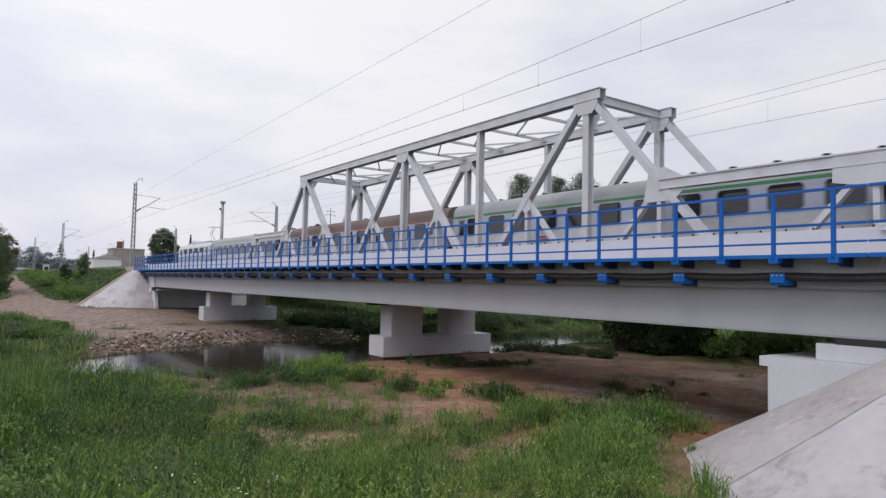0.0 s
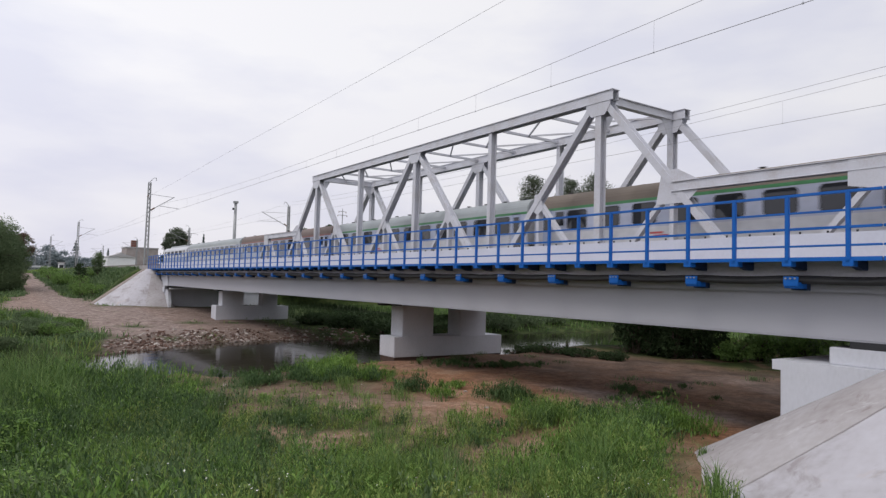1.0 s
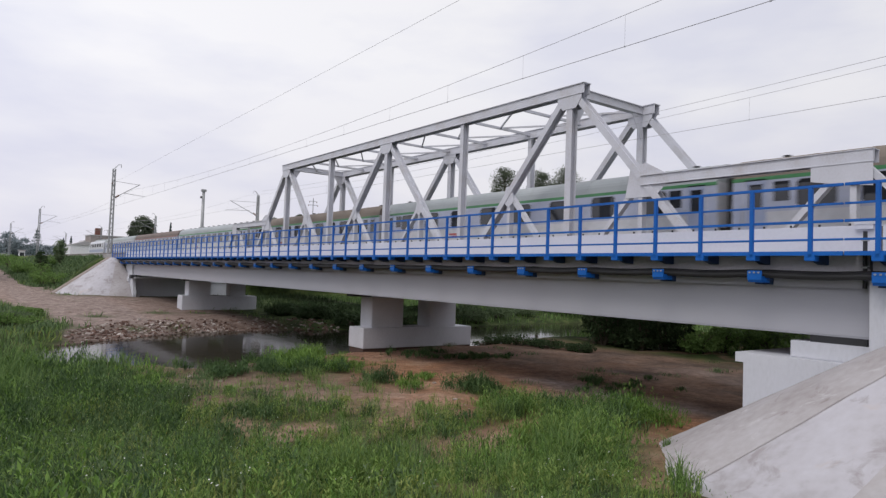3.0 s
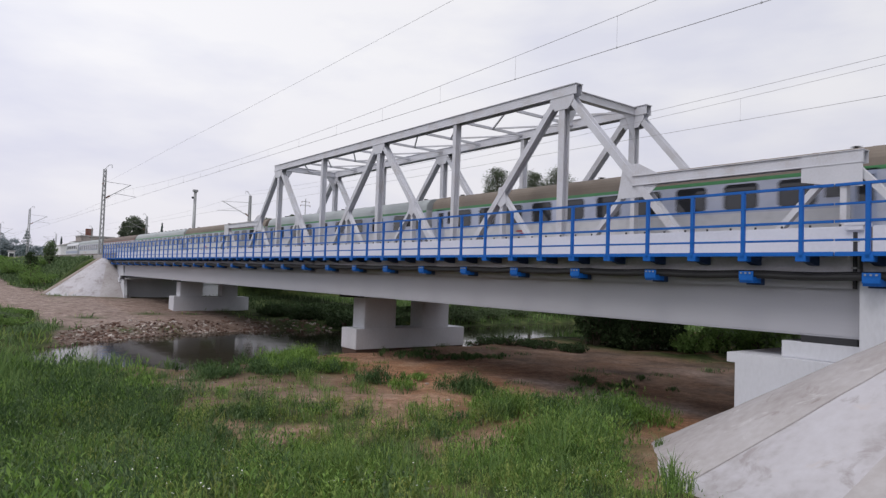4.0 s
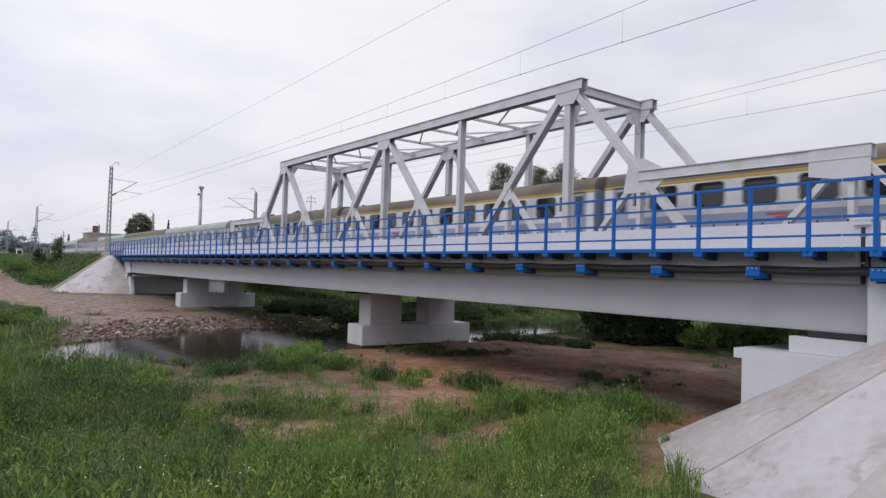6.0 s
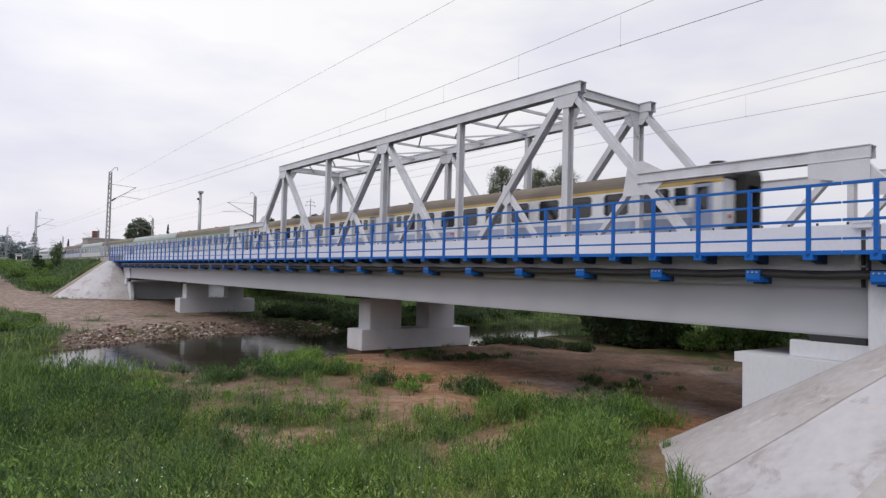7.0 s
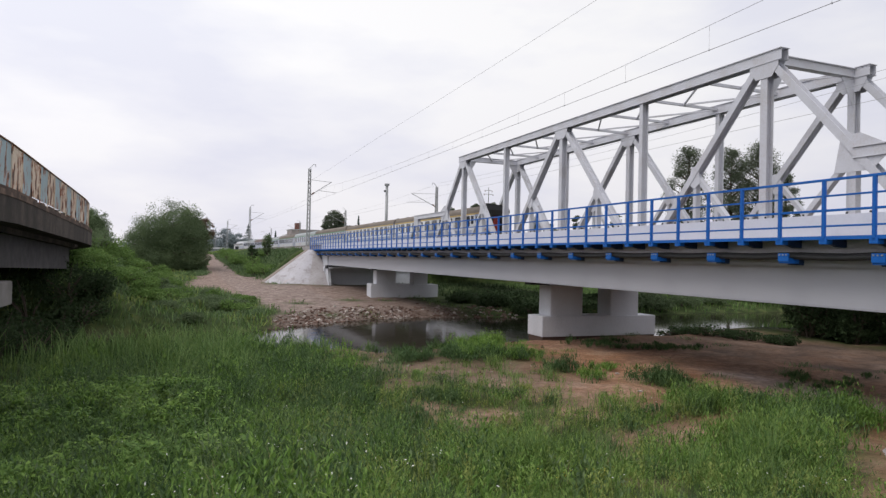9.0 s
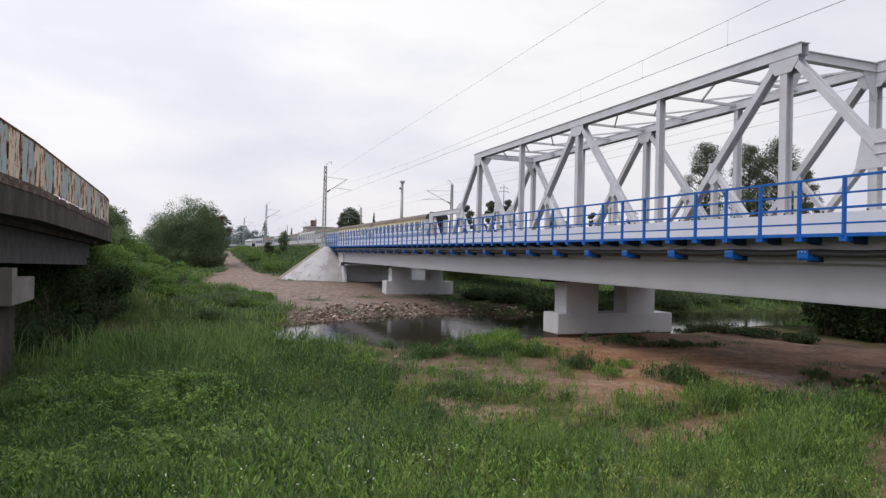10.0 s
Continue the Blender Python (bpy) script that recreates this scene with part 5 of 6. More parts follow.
# a sign-sized white box; its roof and window are added
shed("white_kiosk", "small white sign-sized box in the distance", 15.9, 17.3, 220, 221.4, 3.2, 6.2, M_WALLWHITE, M_ROOFTILE, 0, 1)
gr = thing("guard_rail", "long pale steel guard rail beside the distant road", "guard rail")
part("beam", Shape().box(-40, 13.5, 218, 218.15, 4.75, 5.3), M_PALE, gr)
for k in range(14):
    part("post", Shape().box(-39 + 4 * k, -38.85 + 4 * k, 218.16, 218.3, 2.5, 5.2), M_GALV, gr)


# ---- vegetation ----
def crown_points(rng, n_clumps, per, centre, radii, clump, hollow=0.35):
    """Leaf places in uneven clumps through an ellipsoid, thinner inside."""
    c = np.asarray(centre)
    d = rng.normal(size=(n_clumps, 3))
    d /= np.linalg.norm(d, axis=1)[:, None]
    r = rng.uniform(hollow, 1.0, n_clumps) ** 0.6 * rng.uniform(0.8, 1.08, n_clumps)
    cc = c + d * r[:, None] * np.asarray(radii)
    size = clump * rng.uniform(0.5, 1.4, n_clumps)
    pts = np.repeat(cc, per, 0) + rng.normal(size=(n_clumps * per, 3)) * np.repeat(size, per)[:, None] * [1, 1, 0.75]
    q = (pts - c) / np.asarray(radii)
    lim = 0.99 + 0.1 * np.sin(q[:, 0] * 7 + c[0]) * np.sin(q[:, 2] * 8 + q[:, 1] * 6)
    return cc, pts[np.linalg.norm(q, axis=1) < lim]


def tree(name, label, x, y, base, height, width, leaf, mat, seed, trunk=0.3, clumps=130, per=45, crown_low=0.35, group="trees", lobes=3, apart=0.2, fill=(0.7, 0.9)):
    rng = np.random.default_rng(seed)
    t = thing(name, label, "tree", group=group, at=pose(x, y, base))
    cz = height * (1 + crown_low) / 2
    rad = (width / 2, width / 2, height * (1 - crown_low) / 2)
    cc, pts = [], []
    for q in range(lobes):
        a = rng.uniform(0, 6.28)
        off = np.array([math.cos(a) * width * apart, math.sin(a) * width * apart, rng.uniform(-0.15, 0.12) * height])
        k, p = crown_points(rng, clumps // lobes, per, np.array([0, 0, cz]) + off, np.array(rad) * rng.uniform(*fill), width * 0.062)
        cc.append(k)
        pts.append(p)
    cc, pts = np.concatenate(cc), np.concatenate(pts)
    pts = pts[pts[:, 2] > 0.15]
    s = Shape().tube([(0, 0, -0.3), (0.05, 0.03, height * 0.3), (0.1, -0.05, height * 0.55), (0, 0, height * 0.74)], [trunk, trunk * 0.8, trunk * 0.5, trunk * 0.12], 9)
    part("trunk", s, M_BARK, t, smooth=True)
    s = Shape()
    for k in cc[rng.choice(len(cc), min(14, len(cc)), replace=False)]:
        z0 = max(height * 0.18, k[2] * 0.62)
        s.tube([(0.05, 0, z0), tuple(k * [0.5, 0.5, 0.8] + [0, 0, 0.1 * height]), tuple(k)], [trunk * 0.4, trunk * 0.25, trunk * 0.08], 6)
    part("branching", s, M_BARK, t, smooth=True)
    part("crown", leaves("crown", pts, leaf, mat, rng), None, t)
    return t


def bush(label, x, y, r, h, leaf, mat, seed, n=40, per=60, base=None):
    rng = np.random.default_rng(seed)
    z = float(ground_z(x, y)) if base is None else base
    b = thing("bush", label, "bush", group="bushes", at=pose(x, y, z))
    cc, pts = crown_points(rng, n, int(per * 0.75), (0, 0, h * 0.5), (r, r, h * 0.52), r * 0.2, 0.15)
    pts = pts[pts[:, 2] > -0.1]
    s = Shape()
    for k in cc[:12]:
        s.tube([(0, 0, -0.2), tuple(k * [0.4, 0.4, 0.6]), tuple(k)], [0.06, 0.04, 0.012], 5)
    part("stem", s, M_BARK, b)
    part("foliage", leaves("foliage", pts, leaf, mat, rng), None, b)
    return b


tree("willow", "broad rounded grey-green willow bush by the path", -1.9, 79.0, float(ground_z(-1.9, 79.0)), 8.2, 9.0, 0.13, M_BUSH, 11, 0.3, 480, 230, -0.28, "willows", 6, 0.13, (0.75, 0.92))
tree("willow", "rounded willow beside another, leaning over the path", 0.6, 81.0, float(ground_z(0.6, 81.0)), 7.4, 5.6, 0.13, M_BUSH, 12, 0.26, 300, 210, -0.3, "willows", 4, 0.13, (0.75, 0.92))
tree("copper_leaved_tree", "small brownish-leaved tree behind the willows", 2.4, 86.0, float(ground_z(2.4, 86.0)), 6.2, 3.0, 0.13, M_COPPER, 15, 0.14, 90, 110, 0.3, "willows", 3, 0.15, (0.65, 0.85))
tree("willow", "leafy young willow behind the end of the old bridge", -8.0, 64, 2.0, 5.6, 4.2, 0.13, M_BUSH, 14, 0.18, 200, 120, 0.02, "willows")
tree("willow", "low willow behind the old bridge", -9.5, 66, 2.4, 4.6, 5.0, 0.24, M_BUSH, 13, 0.22, 120, 60, 0.02, "willows")


def pine(label, az, dist, top, width, low, seed, puffs=38, leaf=0.19, mat=None, group="pines"):
    """A tall tree whose crown is built of separate rounded clumps on bare limbs; az in degrees from the y axis."""
    rng = np.random.default_rng(seed)
    x, y, base = dist * math.sin(math.radians(az)), dist * math.cos(math.radians(az)), 2.0
    h = top - base
    t = thing("pine", label, "tree", group=group, at=pose(x, y, base))
    lean = rng.uniform(-0.03, 0.03, 2) * h
    part("trunk", Shape().tube([(0, 0, -0.3), (lean[0] * 0.4, lean[1] * 0.4, h * 0.45), (lean[0], lean[1], h * 0.93)], [0.3, 0.22, 0.05], 9), M_BARK, t, smooth=True)
    limbs, pts = Shape(), []
    for k in range(puffs):
        u = (k + rng.uniform(0, 1)) / puffs
        r = width * rng.uniform(0.13, 0.24)
        reach = max(0.0, width * 0.55 * math.sin(math.pi * (0.22 + 0.7 * u)) ** 0.7 - r * 0.7) * rng.uniform(0.55, 1.1)
        a = k * 2.4 + rng.uniform(-0.6, 0.6)
        c = np.array([math.cos(a) * reach + lean[0], math.sin(a) * reach + lean[1], h * (low + (0.97 - low) * u) - r * 0.5])
        limbs.tube([(lean[0] * 0.6, lean[1] * 0.6, max(c[2] - reach * 0.7, h * 0.25)), tuple(c * [0.6, 0.6, 1.0] - [0, 0, r * 0.5]), tuple(c)], [0.11, 0.07, 0.02], 6)
        q = rng.normal(size=(420, 3))
        q *= (rng.uniform(0.1, 1.0, 420) ** 0.5 / np.linalg.norm(q, axis=1))[:, None]
        pts.append(c + q * [r, r, r * 0.68] + rng.normal(size=(420, 3)) * r * 0.17)
    part("branching", limbs, M_BARK, t, smooth=True)
    part("crown", leaves("crown", np.concatenate(pts), leaf, mat or M_PINE, rng), None, t)
    return t


pine("tall dark pine with a rounded clumped crown behind the railway", 42.0, 101, 21.2, 6.2, 0.36, 21, 46)
pine("dark pine with a ragged open crown behind the railway", 45.2, 103, 20.9, 5.8, 0.36, 22, 44)
pine("dark spreading pine with a ragged crown behind the railway", 47.3, 105, 21.8, 7.4, 0.34, 23, 60)
pine("low dark tree beside taller pines behind the railway", 49.2, 106, 17.4, 4.6, 0.3, 33, 30)
pine("small dark round-headed pine far beyond the railway", 24.5, 188, 19.9, 4.4, 0.35, 24, 24, 0.36)
pine("small dark round-headed pine far beyond the railway", 26.0, 190, 20.4, 4.2, 0.3, 25, 24, 0.36)
for seed, az, top, width in ((34, 22.6, 15.5, 4.5), (35, 29.9, 14.2, 3.4), (36, 33.2, 14.0, 3.6), (37, 36.4, 14.4, 3.6), (38, 31.0, 12.0, 3.0)):
    pine("thin young tree beyond the railway", az, 150, top, width, 0.25, seed, 16, 0.3, None, "thin trees")
pine("dense dark tree beside the railway buildings", 12.3, 164, 14.8, 7.2, 0.12, 26, 44, 0.4, M_PINE, "broad trees")


def spruce(label, az, dist, top, width, seed):
    """A narrow conifer: whorls of drooping twigs that shorten towards the tip."""
    rng = np.random.default_rng(seed)
    x, y, base = dist * math.sin(math.radians(az)), dist * math.cos(math.radians(az)), 2.5
    h = top - base
    t = thing("spruce", label, "tree", group="far conifers", at=pose(x, y, base))
    part("trunk", Shape().tube([(0, 0, -0.3), (0, 0, h * 0.98)], [0.22, 0.03], 7), M_BARK, t)
    u = rng.uniform(0.06, 1.0, 2200) ** 1.3
    whorl = np.round(u * 12) / 12
    r = width / 2 * (1.02 - whorl) ** 0.85 * rng.uniform(0.15, 1.05, len(u))
    a = rng.uniform(0, 6.283, len(u))
    c = np.stack([np.cos(a) * r, np.sin(a) * r, h * (0.35 * whorl + 0.65 * u) - 0.25 * r + rng.normal(size=len(u)) * 0.15], 1)
    part("needles", leaves("needles", c, 0.5, M_CONIFER, rng, 0.3), None, t)


spruce("dark blue-green conifer in the distance", 5.2, 300, 16.4, 8.4, 27)
spruce("small dark conifer in the distance", 6.9, 300, 12.8, 5.2, 28)
spruce("thin conifer behind the far track", 14.33, 230, 17.4, 3.4, 29)
spruce("small dark conifer in the distance", 7.4, 290, 13.4, 3.0, 30)

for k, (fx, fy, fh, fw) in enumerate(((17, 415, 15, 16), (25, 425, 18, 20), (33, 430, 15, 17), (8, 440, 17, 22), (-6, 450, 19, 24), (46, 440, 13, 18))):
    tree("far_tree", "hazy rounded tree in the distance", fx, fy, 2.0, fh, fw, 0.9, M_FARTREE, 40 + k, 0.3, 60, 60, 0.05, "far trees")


def far_wood():
    """Low rows of distant trees along the horizon."""
    rng = np.random.default_rng(5)
    pts = []
    for _ in range(300):
        a = math.radians(rng.uniform(-30, 80))
        r = rng.uniform(560, 900)
        x, y = r * math.sin(a), r * math.cos(a)
        h = rng.uniform(9, 20) if -0.6 < a < 0.09 else rng.uniform(6, 11)
        _, p = crown_points(rng, 12, 14, (x, y, 2 + h * 0.5), (rng.uniform(6, 12), rng.uniform(6, 12), h * 0.5), 2.4, 0.1)
        pts.append(p)
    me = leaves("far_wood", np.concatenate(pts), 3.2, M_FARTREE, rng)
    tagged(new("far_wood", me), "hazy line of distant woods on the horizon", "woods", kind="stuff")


far_wood()


def scatter(rng, n, x0, x1, y0, y1, keep):
    x, y = rng.uniform(x0, x1, n), rng.uniform(y0, y1, n)
    k = rng.uniform(size=n) < keep(x, y)
    return x[k], y[k]


def meadow():
    rng = np.random.default_rng(3)

    def stuff(name, me, label, category="grass"):
        tagged(new(name, me), label, category, kind="stuff")

    def dry(x, y):
        return (ground_z(x, y) > 0.1) * 1.0

    def cone_free(x, y):
        return 1.0 - (((11.6 - x) / 4.7) ** 2 + (np.maximum(y - 1.7, 0) / 5.65) ** 2 < 1.16) * (x < 12.5)

    def open_sky(x, y):
        return 0.12 + 0.88 * ease(-3.6, -2.2, x + 0.4 * rough(x, y, 1.2, 3))

    # which part of the bank is lush, and the tall clumps by the slope paving
    def lush(x, y):
        return 1 - ease(1.6, 4.6, x + 0.8 * rough(x, y, 1.6, 5) - 0.12 * (y - 8))

    def stand(x, y):
        u, v = (x - 8.2) * 0.917 + (y - 6.65) * 0.4, (y - 6.65) * 0.917 - (x - 8.2) * 0.4
        return np.exp(-(u / 1.9) ** 4 - (v / 0.6) ** 2) + np.exp(-((x - 10.2) / 0.9) ** 2 - ((y - 10.0) / 0.5) ** 2) * 0.7 + np.exp(-((x - 9.9) / 0.35) ** 2 - ((y - 12.0) / 0.4) ** 2)

    def plants(x, y):
        return np.clip(np.maximum(lush(x, y), stand(x, y)), 0.16 + 0.3 * ease(8.5, 11, y), 1)

    def clump(x, y):
        """Tall growth stands in clumps of half a metre to a metre, with low dark gaps between."""
        return ease(-0.25, 0.3, rough(x, y, 0.8, 50) + 0.5 * rough(x, y, 0.33, 51))

    def near_keep(x, y):
        g = 1 - bare(x, y)
        return g ** 1.5 * (0.2 + 0.8 * ease(-0.35, 0.35, rough(x, y, 0.75, 7) + 0.5 * rough(x, y, 0.28, 2))) * (0.45 + 0.55 * plants(x, y)) * dry(x, y) * cone_free(x, y) * np.clip(open_sky(x, y), 0, 1)

    def tall(x, y):
        patch = 0.5 + 0.5 * ease(-0.5, 0.6, rough(x, y, 0.9, 2.2) + 0.5 * rough(x, y, 0.35, 4.1))
        return (0.08 + 0.13 * lush(x, y)) * (0.25 + 0.5 * patch + 0.7 * clump(x, y)) + 0.02

    def tint(x, y):
        # self-shading put into colour: darker grass in gaps, paler on clumps
        t = rough(x, y, 1.3, 6.6) + 0.6 * rough(x, y, 0.5, 1.1) + rng.normal(size=len(x)) * 0.35 - 0.4 * lush(x, y) + 0.9 * (clump(x, y) - 0.5)
        return np.where(t > 0.5, 1, np.where(t < -0.3, 2, 0))

    def sward(count, x0, x1, y0, y1, width, lean, label):
        x, y = scatter(rng, count, x0, x1, y0, y1, near_keep)
        t = tint(x, y)
        for k, m, name in ((0, M_GRASS, "meadow_grass"), (1, M_GRASS_Y, "pale_grass"), (2, M_GRASS_B, "dark_grass")):
            a, b = x[t == k], y[t == k]
            stuff(name, blades(name, a, b, ground_z(a, b) - 0.02, tall(a, b), width, lean, m, rng), label)

    sward(120000, -7, 11.5, 3.0, 12.5, 0.009, 0.6, "uneven green meadow grass on the bank")
    sward(9000, -7, 7, -7, 3.0, 0.012, 0.45, "uneven green meadow grass on the bank")
    sward(80000, -12, 13, 12.5, 25, 0.016, 0.5, "uneven green grass towards the river")

    # a plant: stems that lean outwards from its middle, with leaves all the way up
    def stems(name, cx, cy, big, leaf, mat, per, label="upright leafy weeds in clumps", slim=0.15):
        n = (per * big * rng.uniform(0.7, 1.3, len(cx))).astype(int) + 5
        who = np.repeat(np.arange(len(cx)), n)
        spread = (0.04 + 0.24 * big)[who]
        ox, oy = rng.normal(size=len(who)) * spread, rng.normal(size=len(who)) * spread
        sx, sy = cx[who] + ox, cy[who] + oy
        h = big[who] * rng.uniform(0.55, 1.15, len(who)) * np.exp(-0.22 * (ox ** 2 + oy ** 2) / spread ** 2)
        lx, ly = ox * 0.45 + rng.normal(size=len(who)) * 0.04, oy * 0.45 + rng.normal(size=len(who)) * 0.04
        gz = ground_z(sx, sy)
        q = np.repeat(np.arange(len(who)), 7)
        u = rng.uniform(0.08, 1.0, len(q))
        c = np.stack([sx[q] + lx[q] * u, sy[q] + ly[q] * u, gz[q] + h[q] * u], 1)
        a = rng.uniform(0, 6.283, len(q))
        d = np.stack([np.cos(a), np.sin(a), rng.uniform(0.5, 3.2, len(q))], 1)
        L = leaf * rng.uniform(1.0, 2.0, len(q)) * (1.2 - 0.6 * u)
        stuff(name, sprigs(name, c, d, L, L * slim, mat), label, "weeds")

    def high(x, y):
        """How tall the weeds grow: knee-high on the lush side, ankle-high on the sandy side, tall in the stands."""
        return np.maximum.reduce([0.17 + 0.2 * ease(0.0, 0.4, rough(x, y, 0.9, 23)), (0.2 + 0.4 * ease(-0.1, 0.55, rough(x, y, 1.1, 23)) + 0.35 * clump(x, y)) * lush(x, y), (0.14 + 0.22 * clump(x, y)), 0.85 * np.clip(stand(x, y), 0, 1) * (0.6 + 0.5 * clump(x, y))])

    def weeds(count, x0, x1, y0, y1, leaf, mat, per, patch=21):
        cx, cy = scatter(rng, count, x0, x1, y0, y1, lambda x, y: dry(x, y) * cone_free(x, y) * np.clip(open_sky(x, y), 0, 1) * np.where(bare(x, y) > 0.5, 0.06 * (1 - ease(11.3, 12.3, x)), 0.95) * (1 - 0.3 * stand(x, y).clip(0, 1))
                         * (0.35 + 0.65 * plants(x, y)) * np.maximum(0.12 + 0.88 * clump(x, y), stand(x, y)) * (0.06 + 0.94 * (rough(x, y, 0.55, patch) > 0.1 - 0.25 * lush(x, y))))
        stems("weeds", cx, cy, high(cx, cy) * rng.uniform(0.6, 1.25, len(cx)), leaf, mat, per)

    weeds(700, -5, 11.2, 3.2, 9.5, 0.046, M_HERB, 125, 21)
    weeds(520, -5, 11.2, 3.2, 9.5, 0.044, M_GRASS, 125, 24)
    weeds(420, -5, 11.2, 3.2, 9.5, 0.046, M_WEED, 125, 27)
    weeds(420, 1, 11.2, 3.2, 9.5, 0.04, M_GRASS_Y, 100, 30)
    weeds(260, 2, 11.5, 9.5, 14, 0.06, M_GRASS_Y, 70, 30)
    weeds(520, -8, 12.0, 9.5, 15, 0.08, M_HERB, 75, 33)
    weeds(420, -8, 12.0, 9.5, 15, 0.075, M_GRASS_B, 75, 36)
    weeds(420, -8, 12.0, 9.5, 15, 0.08, M_WEED, 80, 39)
    weeds(340, -9, 12.0, 15, 24, 0.14, M_HERB, 45, 42)
    weeds(340, -9, 12.0, 15, 24, 0.13, M_WEED, 45, 45)
    # knee-high nettles on the lush side, dark, in thickets with hollows between
    for mat, seed in ((M_WEED, 51), (M_GRASS_B, 54), (M_HERB, 57)):
        cx, cy = scatter(rng, 230, -3.5, 5.0, 4.5, 16, lambda x, y: dry(x, y) * lush(x, y) * (rough(x, y, 0.9, seed) > 0.15) * np.clip(open_sky(x, y), 0, 1))
        stems("nettles", cx, cy, rng.uniform(0.45, 0.85, len(cx)), 0.075, mat, 55, "dark knee-high nettles in thickets", 0.24)
    cx, cy = scatter(rng, 700, 1.5, 11.2, 4.0, 14, lambda x, y: dry(x, y) * cone_free(x, y) * (bare(x, y) < 0.6) * 0.55)
    for sel, mat in ((slice(0, None, 3), M_HERB), (slice(1, None, 3), M_GRASS_Y), (slice(2, None, 3), M_GRASS)):
        who = np.repeat(np.arange(len(cx[sel])), 5)
        x, y = cx[sel][who] + rng.normal(size=len(who)) * 0.06, cy[sel][who] + rng.normal(size=len(who)) * 0.06
        stuff("upright_herbs", blades("upright_herbs", x, y, ground_z(x, y) - 0.02, rng.uniform(0.3, 0.62, len(cx[sel]))[who], 0.009, 0.25, mat, rng), "thin upright herbs over the meadow", "herbs")
        q = np.repeat(np.arange(len(x)), 12)
        u = rng.uniform(0.3, 1.0, len(q))
        c = np.stack([x[q], y[q], ground_z(x, y)[q] + 0.45 * u], 1) + rng.normal(size=(len(q), 3)) * 0.012
        a = rng.uniform(0, 6.283, len(q))
        stuff("upright_herbs", sprigs("upright_herbs", c, np.stack([np.cos(a), np.sin(a), rng.uniform(0.6, 2.0, len(q))], 1), 0.06 * rng.uniform(0.6, 1.2, len(q)), np.full(len(q), 0.014), mat), "thin upright herbs over the meadow", "herbs")
    # single plants and thickets that stand by themselves on the sand and by the water
    for px, py, pr, ph, m, mat in ((7.5, 7.0, 0.45, 0.8, 12, M_HERB), (8.3, 7.5, 0.4, 0.9, 10, M_GRASS), (10.9, 8.9, 0.3, 0.7, 6, M_HERB), (6.7, 6.2, 0.4, 0.5, 8, M_GRASS), (9.5, 8.1, 0.4, 0.7, 9, M_HERB), (10.4, 8.9, 0.3, 0.8, 7, M_WEED), (11.4, 9.0, 0.35, 0.75, 8, M_HERB), (4.1, 6.9, 0.5, 0.7, 8, M_GRASS), (12.3, 9.6, 0.3, 0.6, 5, M_WEED), (15.6, 12.3, 0.7, 0.14, 16, M_WEED),
                                   (9.6, 15.3, 0.16, 0.6, 4, M_WEED), (9.7, 14.3, 0.15, 0.3, 3, M_HERB), (10.9, 15.1, 0.12, 0.2, 3, M_HERB), (11.2, 13.3, 0.24, 0.6, 7, M_WEED), (11.75, 13.0, 0.15, 0.35, 3, M_WEED),
                                   (10.3, 10.9, 0.5, 0.5, 12, M_HERB), (11.5, 10.3, 0.4, 0.5, 9, M_WEED), (12.1, 9.1, 0.3, 0.5, 6, M_HERB), (8.9, 19.0, 0.8, 0.5, 22, M_HERB), (8.0, 18.3, 0.8, 0.45, 16, M_WEED),
                                   (9.6, 20.6, 0.4, 0.5, 8, M_HERB), (2.4, 12.8, 0.9, 0.6, 26, M_WEED), (1.9, 14.6, 0.7, 0.65, 18, M_WEED), (6.3, 18.6, 0.6, 0.4, 10, M_WEED)):
        cx, cy = px + rng.normal(size=m) * pr, py + rng.normal(size=m) * pr
        stems("weeds", cx, cy, ph * rng.uniform(0.7, 1.15, m), 0.075 + 0.002 * py, mat, 70, "bushy green weeds standing by themselves")
    # tufts standing alone on the sand
    cx, cy = scatter(rng, 200, 6, 13, 6, 24.5, lambda x, y: dry(x, y) * cone_free(x, y) * (bare(x, y) > 0.3) * (0.55 - 0.45 * ease(11.5, 12.5, x)) * (0.3 + 0.7 * ease(8.5, 10.5, y)))
    m = 60
    x, y = np.repeat(cx, m) + rng.normal(size=len(cx) * m) * 0.12, np.repeat(cy, m) + rng.normal(size=len(cx) * m) * 0.12
    stuff("grass_tufts", blades("grass_tufts", x, y, ground_z(x, y) - 0.02, np.repeat(rng.uniform(0.08, 0.3, len(cx)), m), 0.012, 0.7, M_GRASS, rng), "scattered grass tufts on sandy soil")

    # reeds: broad upright leaves in stands
    def reed_keep(x, y):
        left = (1 - ease(1.5, 4.0, x)) * ease(0.0, 0.7, rough(x, y, 2.1, 3.3) + 0.15) * ease(5.5, 8.0, y)
        shore = np.exp(-((y - bank_near(x, y) + 0.9) / 0.8) ** 2) * (1 - ease(6.0, 7.0, x)) * (rough(x, y, 1.2, 8) > -0.35 + 0.75 * ease(3.5, 5.5, x))
        bright = np.exp(-((x - 0.9) / 1.2) ** 2 - ((y - 17.0) / 2.2) ** 2)
        hide = np.exp(-((y - bank_near(x, y) + 1.5) / 1.4) ** 2) * (1 - ease(1.2, 2.8, x))
        return np.maximum.reduce([left * 0.2, shore * 0.8, bright, hide * 1.2]) * dry(x, y) * cone_free(x, y) * np.clip(open_sky(x, y), 0, 1)

    x, y = scatter(rng, 60000, -10, 9, 5.0, 25, reed_keep)
